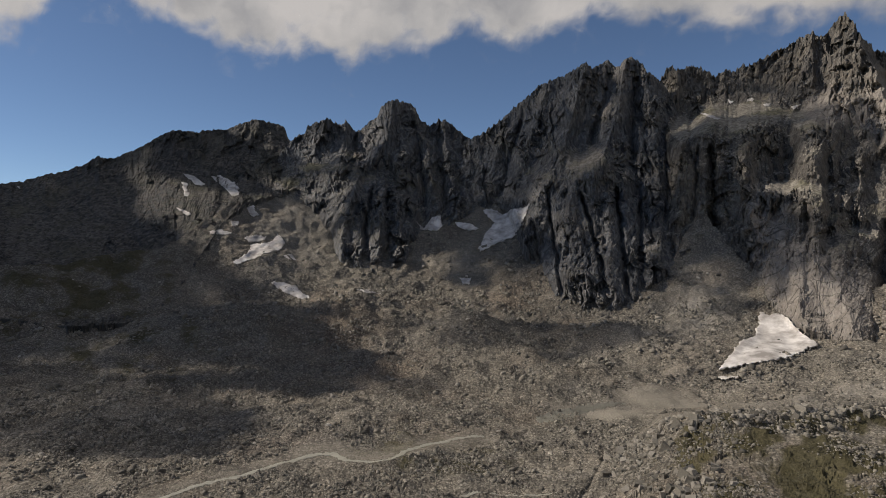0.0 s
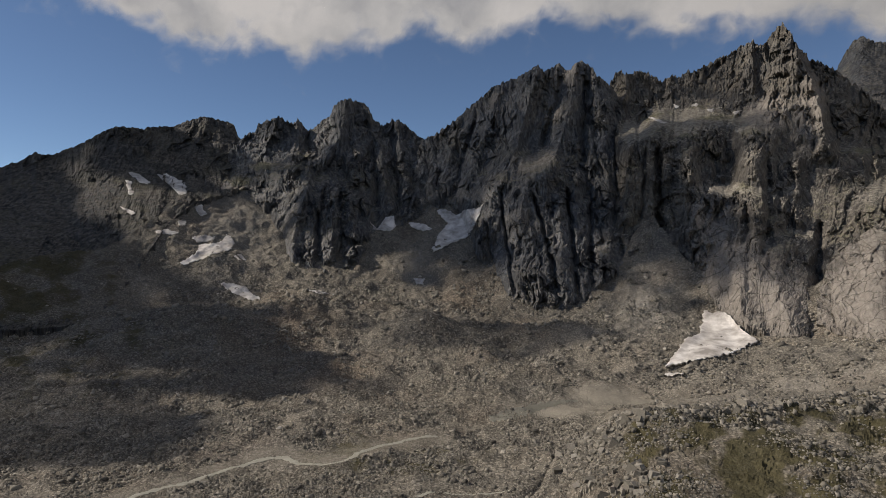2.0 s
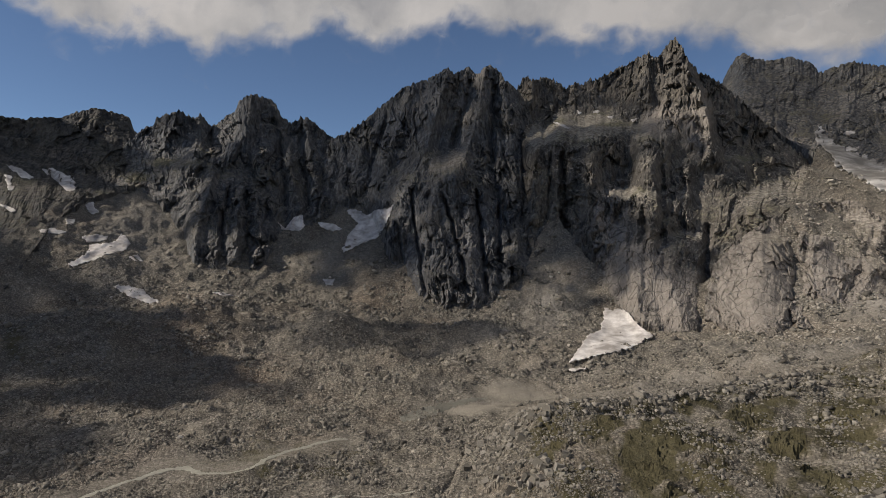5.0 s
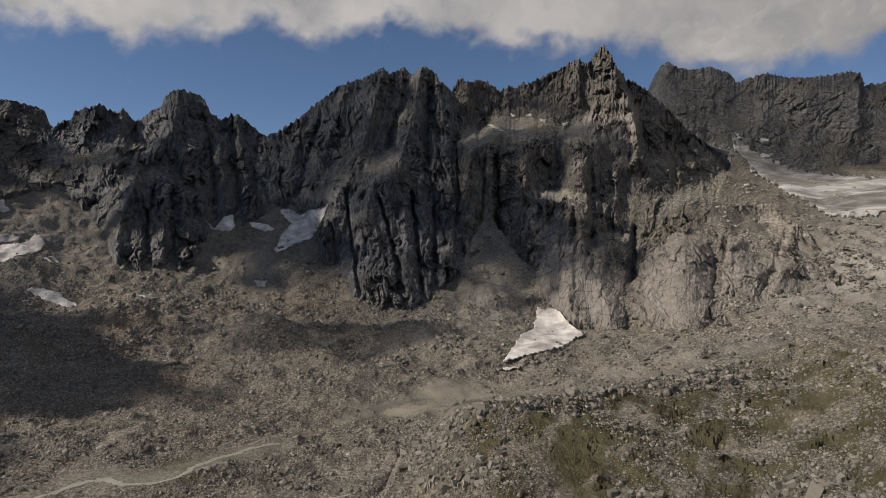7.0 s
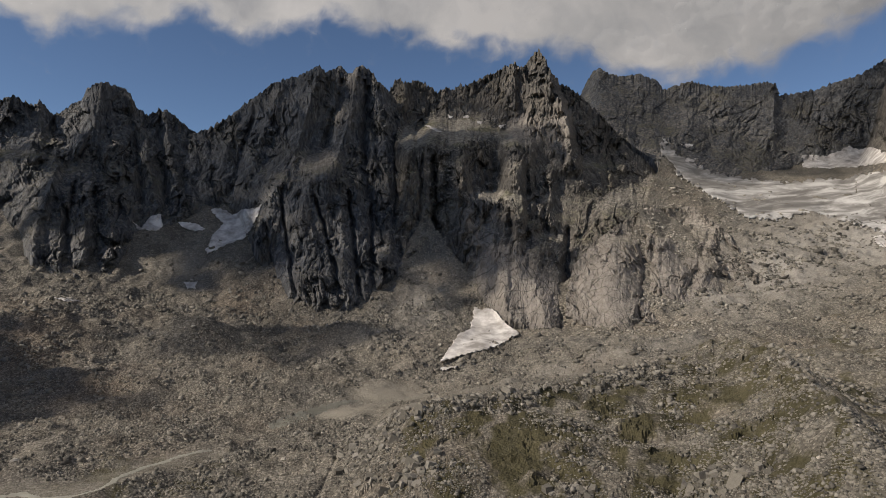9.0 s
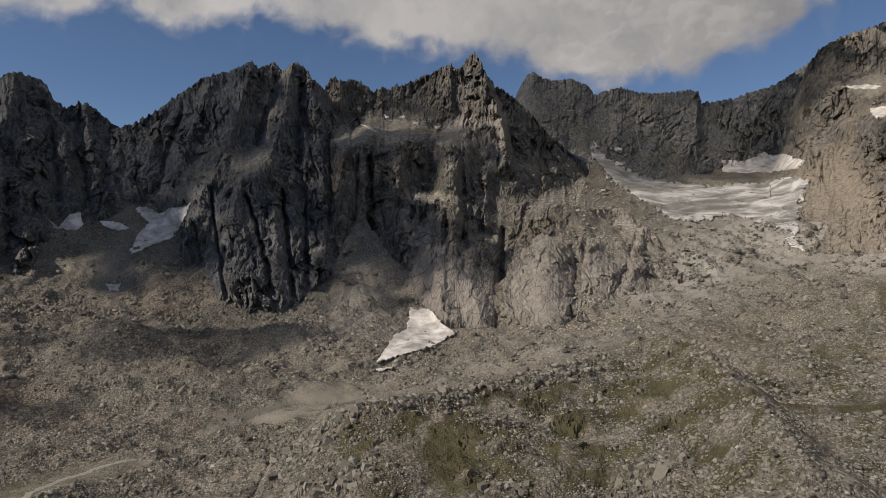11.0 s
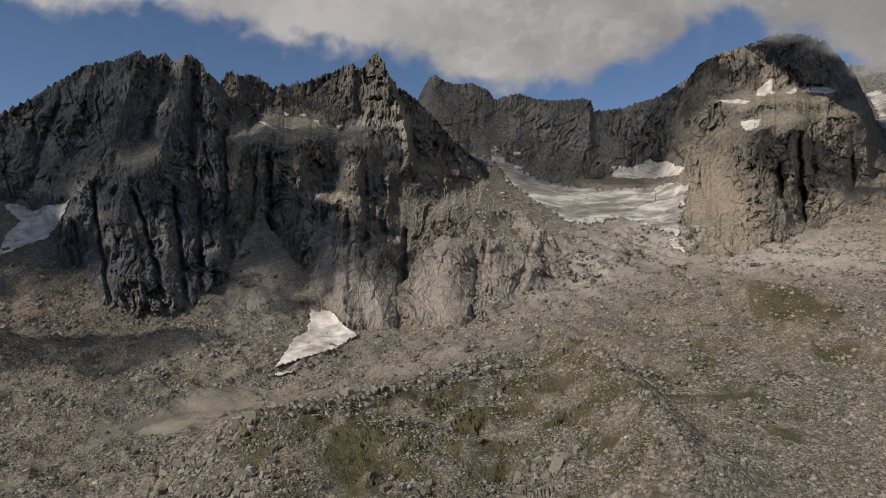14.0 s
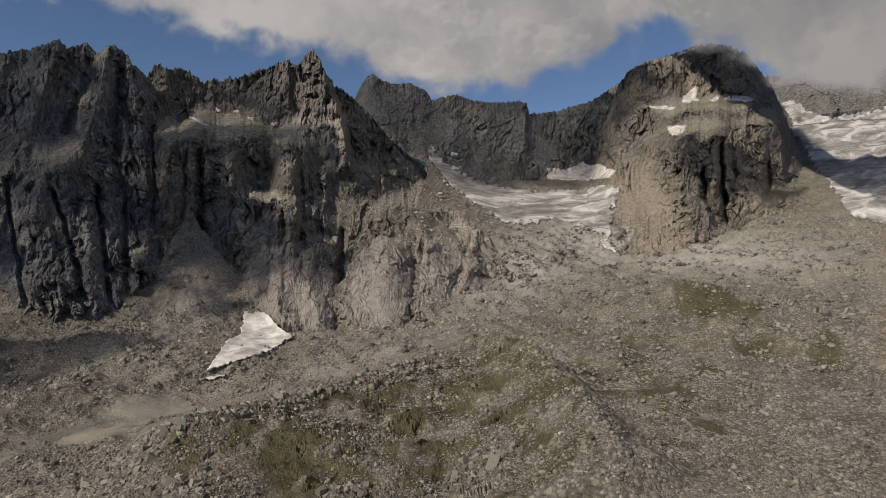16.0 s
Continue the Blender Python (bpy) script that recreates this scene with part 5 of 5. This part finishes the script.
BOULDERS = [(9.7, -17.6, 7), (56.2, -11.0, 6), (-10.3, -16.0, 6), (2.2, -8.6, 7), (-5.6, -9.2, 6), (10.2, -14.7, 5), (47.5, -9.0, 3), (31, -14, 3), (36.5, -12.9, 3), (54, -9.2, 4), (60, -6.3, 5), (52, -3.2, 6), (22.9, -13.0, 4)]
stones = []
for k, (pts, tris) in enumerate(FINE_SHAPES):
    me = bpy.data.meshes.new("boulder")
    me.from_pydata([tuple(q) for q in pts], [], [tuple(int(i) for i in t) for t in tris])
    me.materials.append(STONE)
    stones.append(me)
rng = random.Random(77)
spots = list(BOULDERS)
while len(spots) < 260:
    a, e = rng.uniform(-35, 77), rng.uniform(-20, -2)
    i, j = int(np.searchsorted(AZ, a)), int(np.searchsorted(EL, e))
    if clump[j, i] > -0.1 and e < CAP_AT[i]:
        spots.append((a, e, 0.0009 * GROUND_R[j, i] * rng.uniform(5, 9)))
for a, e, size in spots:
    i, j = int(np.searchsorted(AZ, a)), int(np.searchsorted(EL, e))
    ob = new("boulder", stones[rng.randrange(len(stones))])
    ob.matrix_world = Matrix.Translation(Vector(GROUND_P[j, i]) + Vector((0, 0, 0.14 * size))) @ pose(0, 0, 0, rng.uniform(-18, 18), rng.uniform(-18, 18), rng.uniform(0, 360)) @ Matrix.Diagonal((size, size, size, 1))
    tagged(ob, "angular grey granite boulder lying on moraine rubble", "boulder", "boulders on the moraine")


BLOCKS = []
for pts, tris in SHAPES:
    me = bpy.data.meshes.new("block")
    me.from_pydata([tuple(q) for q in pts], [], [tuple(int(k) for k in f) for f in tris])
    me.materials.append(CRAG)
    BLOCKS.append(me)


def outcrop(a, e, seed):
    """Bedrock breaking through the moraine: upright split blocks."""
    rng = random.Random(seed)
    i, j = int(np.searchsorted(AZ, a)), int(np.searchsorted(EL, e))
    thing = new("rock_outcrop")
    thing.location = GROUND_P[j, i]
    for _ in range(24):
        s = rng.choice((rng.uniform(1.5, 3.5), rng.uniform(3.0, 7.0)))
        ob = new("block", BLOCKS[rng.randrange(len(BLOCKS))])
        ob.parent = thing
        x, y = rng.gauss(0, 6.5), rng.gauss(0, 4)
        far = np.hypot(GROUND_P[j - 30:j + 30, i - 40:i + 40, 0] - thing.location[0] - x, GROUND_P[j - 30:j + 30, i - 40:i + 40, 1] - thing.location[1] - y)
        q = np.unravel_index(np.argmin(far), far.shape)
        z = GROUND_P[j - 30 + q[0], i - 40 + q[1], 2] - thing.location[2]
        ob.matrix_basis = pose(x, y, z + 0.02 * s, rng.uniform(-25, 25), rng.uniform(-25, 25), rng.uniform(0, 360)) @ Matrix.Diagonal((s * rng.uniform(0.6, 1.1), s * rng.uniform(0.6, 1.1), s * rng.uniform(0.9, 1.9), 1))
    return tagged(thing, "split grey bedrock outcrop breaking through turf", "rock outcrop", "outcrops on the near moraine")


for k, (a, e) in enumerate(OUTCROPS + SLABS):
    outcrop(a, e, 900 + k)


# ---- clouds ----
def cloud_material():
    """Cloud vapour: thins out to nothing at ragged edges; its sunlight and shading are put in as glow."""
    m, n, l, bsdf = material("cloud_vapour")
    n.remove(bsdf)
    pos = node(n, l, "ShaderNodeNewGeometry")
    dens = node(n, l, "ShaderNodeAttribute", attribute_name="vapour")
    glow = node(n, l, "ShaderNodeAttribute", attribute_name="glow")
    wisp = node(n, l, "ShaderNodeTexNoise", [("Scale", 0.006), ("Detail", 9), ("Roughness", 0.58), ("Distortion", 0.4)], [("Vector", pos.outputs["Position"])])
    puff = node(n, l, "ShaderNodeTexNoise", [("Scale", 0.0022), ("Detail", 7), ("Roughness", 0.5)], [("Vector", pos.outputs["Position"])])
    thick = node(n, l, "ShaderNodeMath", [(1, 0.95)], [(0, wisp.outputs[0])], operation="MULTIPLY")
    total = node(n, l, "ShaderNodeMath", [], [(0, dens.outputs["Fac"]), (1, thick.outputs[0])], operation="ADD")
    alpha = node(n, l, "ShaderNodeMapRange", [("From Min", 0.5), ("From Max", 1.42)], [("Value", total.outputs[0])], interpolation_type="SMOOTHSTEP")
    shade = ramp(n, l, puff.outputs[0], [(0.32, (0.62, 0.61, 0.635)), (0.48, (0.86, 0.83, 0.82)), (0.64, (1.08, 1.02, 0.985))])
    diffuse = node(n, l, "ShaderNodeBsdfDiffuse", [("Color", (0.03, 0.03, 0.03, 1))])
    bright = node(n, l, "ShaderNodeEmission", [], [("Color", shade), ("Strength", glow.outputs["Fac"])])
    both = node(n, l, "ShaderNodeAddShader", [], [(0, diffuse.outputs[0]), (1, bright.outputs[0])])
    clear = node(n, l, "ShaderNodeBsdfTransparent")
    mix = node(n, l, "ShaderNodeMixShader", [], [(0, alpha.outputs[0]), (1, clear.outputs[0]), (2, both.outputs[0])])
    l.new(mix.outputs[0], n["Material Output"].inputs["Surface"])
    return m


CLOUD = cloud_material()


def cloud_bank(name, label, west, east, seed):
    """A cumulus bank that hangs behind and over the ridges, between two bearings; past 100 it is an added fill light.
    """
    az = np.arange(west - 3, east + 3, 0.25 if east < 99 else 1.0)
    rise = np.linspace(-2.6, 22, 120)
    U, A = np.meshgrid(rise, az, indexing="ij")
    E = along(CLOUD_LOW, A) + U
    R = np.interp(A, [-50, 30, 45, 58, 64, 100], [3600, 3300, 2900, 2300, 1650, 1600]) - 45 * np.maximum(U, 0)
    R = R + 120 * fbm(A * 0.18, E * 0.2, seed, 4) + 30 * fbm(A * 0.7, E * 0.8, seed + 2, 3)
    density = smooth(U + 0.8 * fbm(A * 0.35, E * 0.5, seed + 4, 4), -1.3, 2.2) * (1 - smooth(U, 14, 21))
    density *= smooth(A, west - 2, west + 1.5) * (1 - smooth(A, east - 1.5, east + 2))
    # Painted brightness by bearing; the steep rise to 110 serves the added fill bank.
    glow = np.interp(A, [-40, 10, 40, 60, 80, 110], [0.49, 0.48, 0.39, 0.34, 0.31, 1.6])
    thing, P = new(name), polar(A, E, R)
    for first in range(0, len(az) - 1, 60):
        s = slice(first, min(first + 61, len(az)))
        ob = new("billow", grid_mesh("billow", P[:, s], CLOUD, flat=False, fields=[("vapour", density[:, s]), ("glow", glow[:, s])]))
        ob.parent = thing
    return tagged(thing, label, "cloud")


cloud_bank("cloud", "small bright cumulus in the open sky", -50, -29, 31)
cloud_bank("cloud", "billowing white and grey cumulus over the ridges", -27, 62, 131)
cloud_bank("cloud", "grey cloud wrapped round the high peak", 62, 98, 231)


def shade_cloud(x, y, z, wide, deep, seed, thick=1.0, core=0.58):
    """An unseen cloud put off to the sunward side so that its shade lies on chosen slopes."""
    n = 60
    u, v = np.meshgrid(np.linspace(-1, 1, n), np.linspace(-1, 1, n))
    d = np.hypot(u, v) + 0.35 * fbm(u * 2, v * 2, seed, 4)
    density = thick * (1 - smooth(d, core, 0.92))
    places = np.stack([x + u * wide, y + v * deep, z + 60 * fbm(u * 2, v * 2, seed + 3, 4) + 90 * (1 - np.minimum(d, 1))], -1)
    me = grid_mesh("cloud", places, CLOUD, flat=False, fields=[("vapour", density), ("glow", 0 * d + 0.4)])
    return tagged(new("cloud", me), "unseen white cloud placed before the sun to shade the slopes", "cloud")


# Out of view; each is placed to darken one stretch of slope or wall.
shade_cloud(-2050, 1130, 1000, 600, 800, 61)
shade_cloud(-1565, 835, 1000, 200, 175, 68)
shade_cloud(-1430, 1440, 1000, 240, 210, 69, 0.85)
shade_cloud(-760, 930, 1000, 160, 80, 74, 0.6, 0.4)
shade_cloud(-1840, 590, 1000, 330, 290, 65, 0.74)
shade_cloud(-1130, 900, 900, 190, 140, 62, 0.7, 0.1)
shade_cloud(-730, 1290, 1000, 460, 360, 63, 0.66)
shade_cloud(-320, 1290, 1000, 330, 240, 71, 0.5)
shade_cloud(-790, 1030, 1000, 250, 140, 72, 0.95, 0.5)
shade_cloud(-1130, 1240, 1000, 200, 170, 73, 0.9, 0.5)
shade_cloud(-1070, 1030, 1000, 290, 230, 67, 0.5, 0.1)
shade_cloud(-450, 1110, 1000, 260, 120, 66, 0.62)
shade_cloud(985, 985, 1000, 260, 190, 75, 0.7, 0.4)
shade_cloud(660, 1370, 1010, 820, 640, 64, 0.58)
shade_cloud(330, 615, 1000, 190, 105, 70, 0.75)
# Unseen glowing bank, added to lift the shaded rock faces.
cloud_bank("cloud", "unseen glowing cloud bank added behind the viewpoint as fill light", 100, 226, 331)
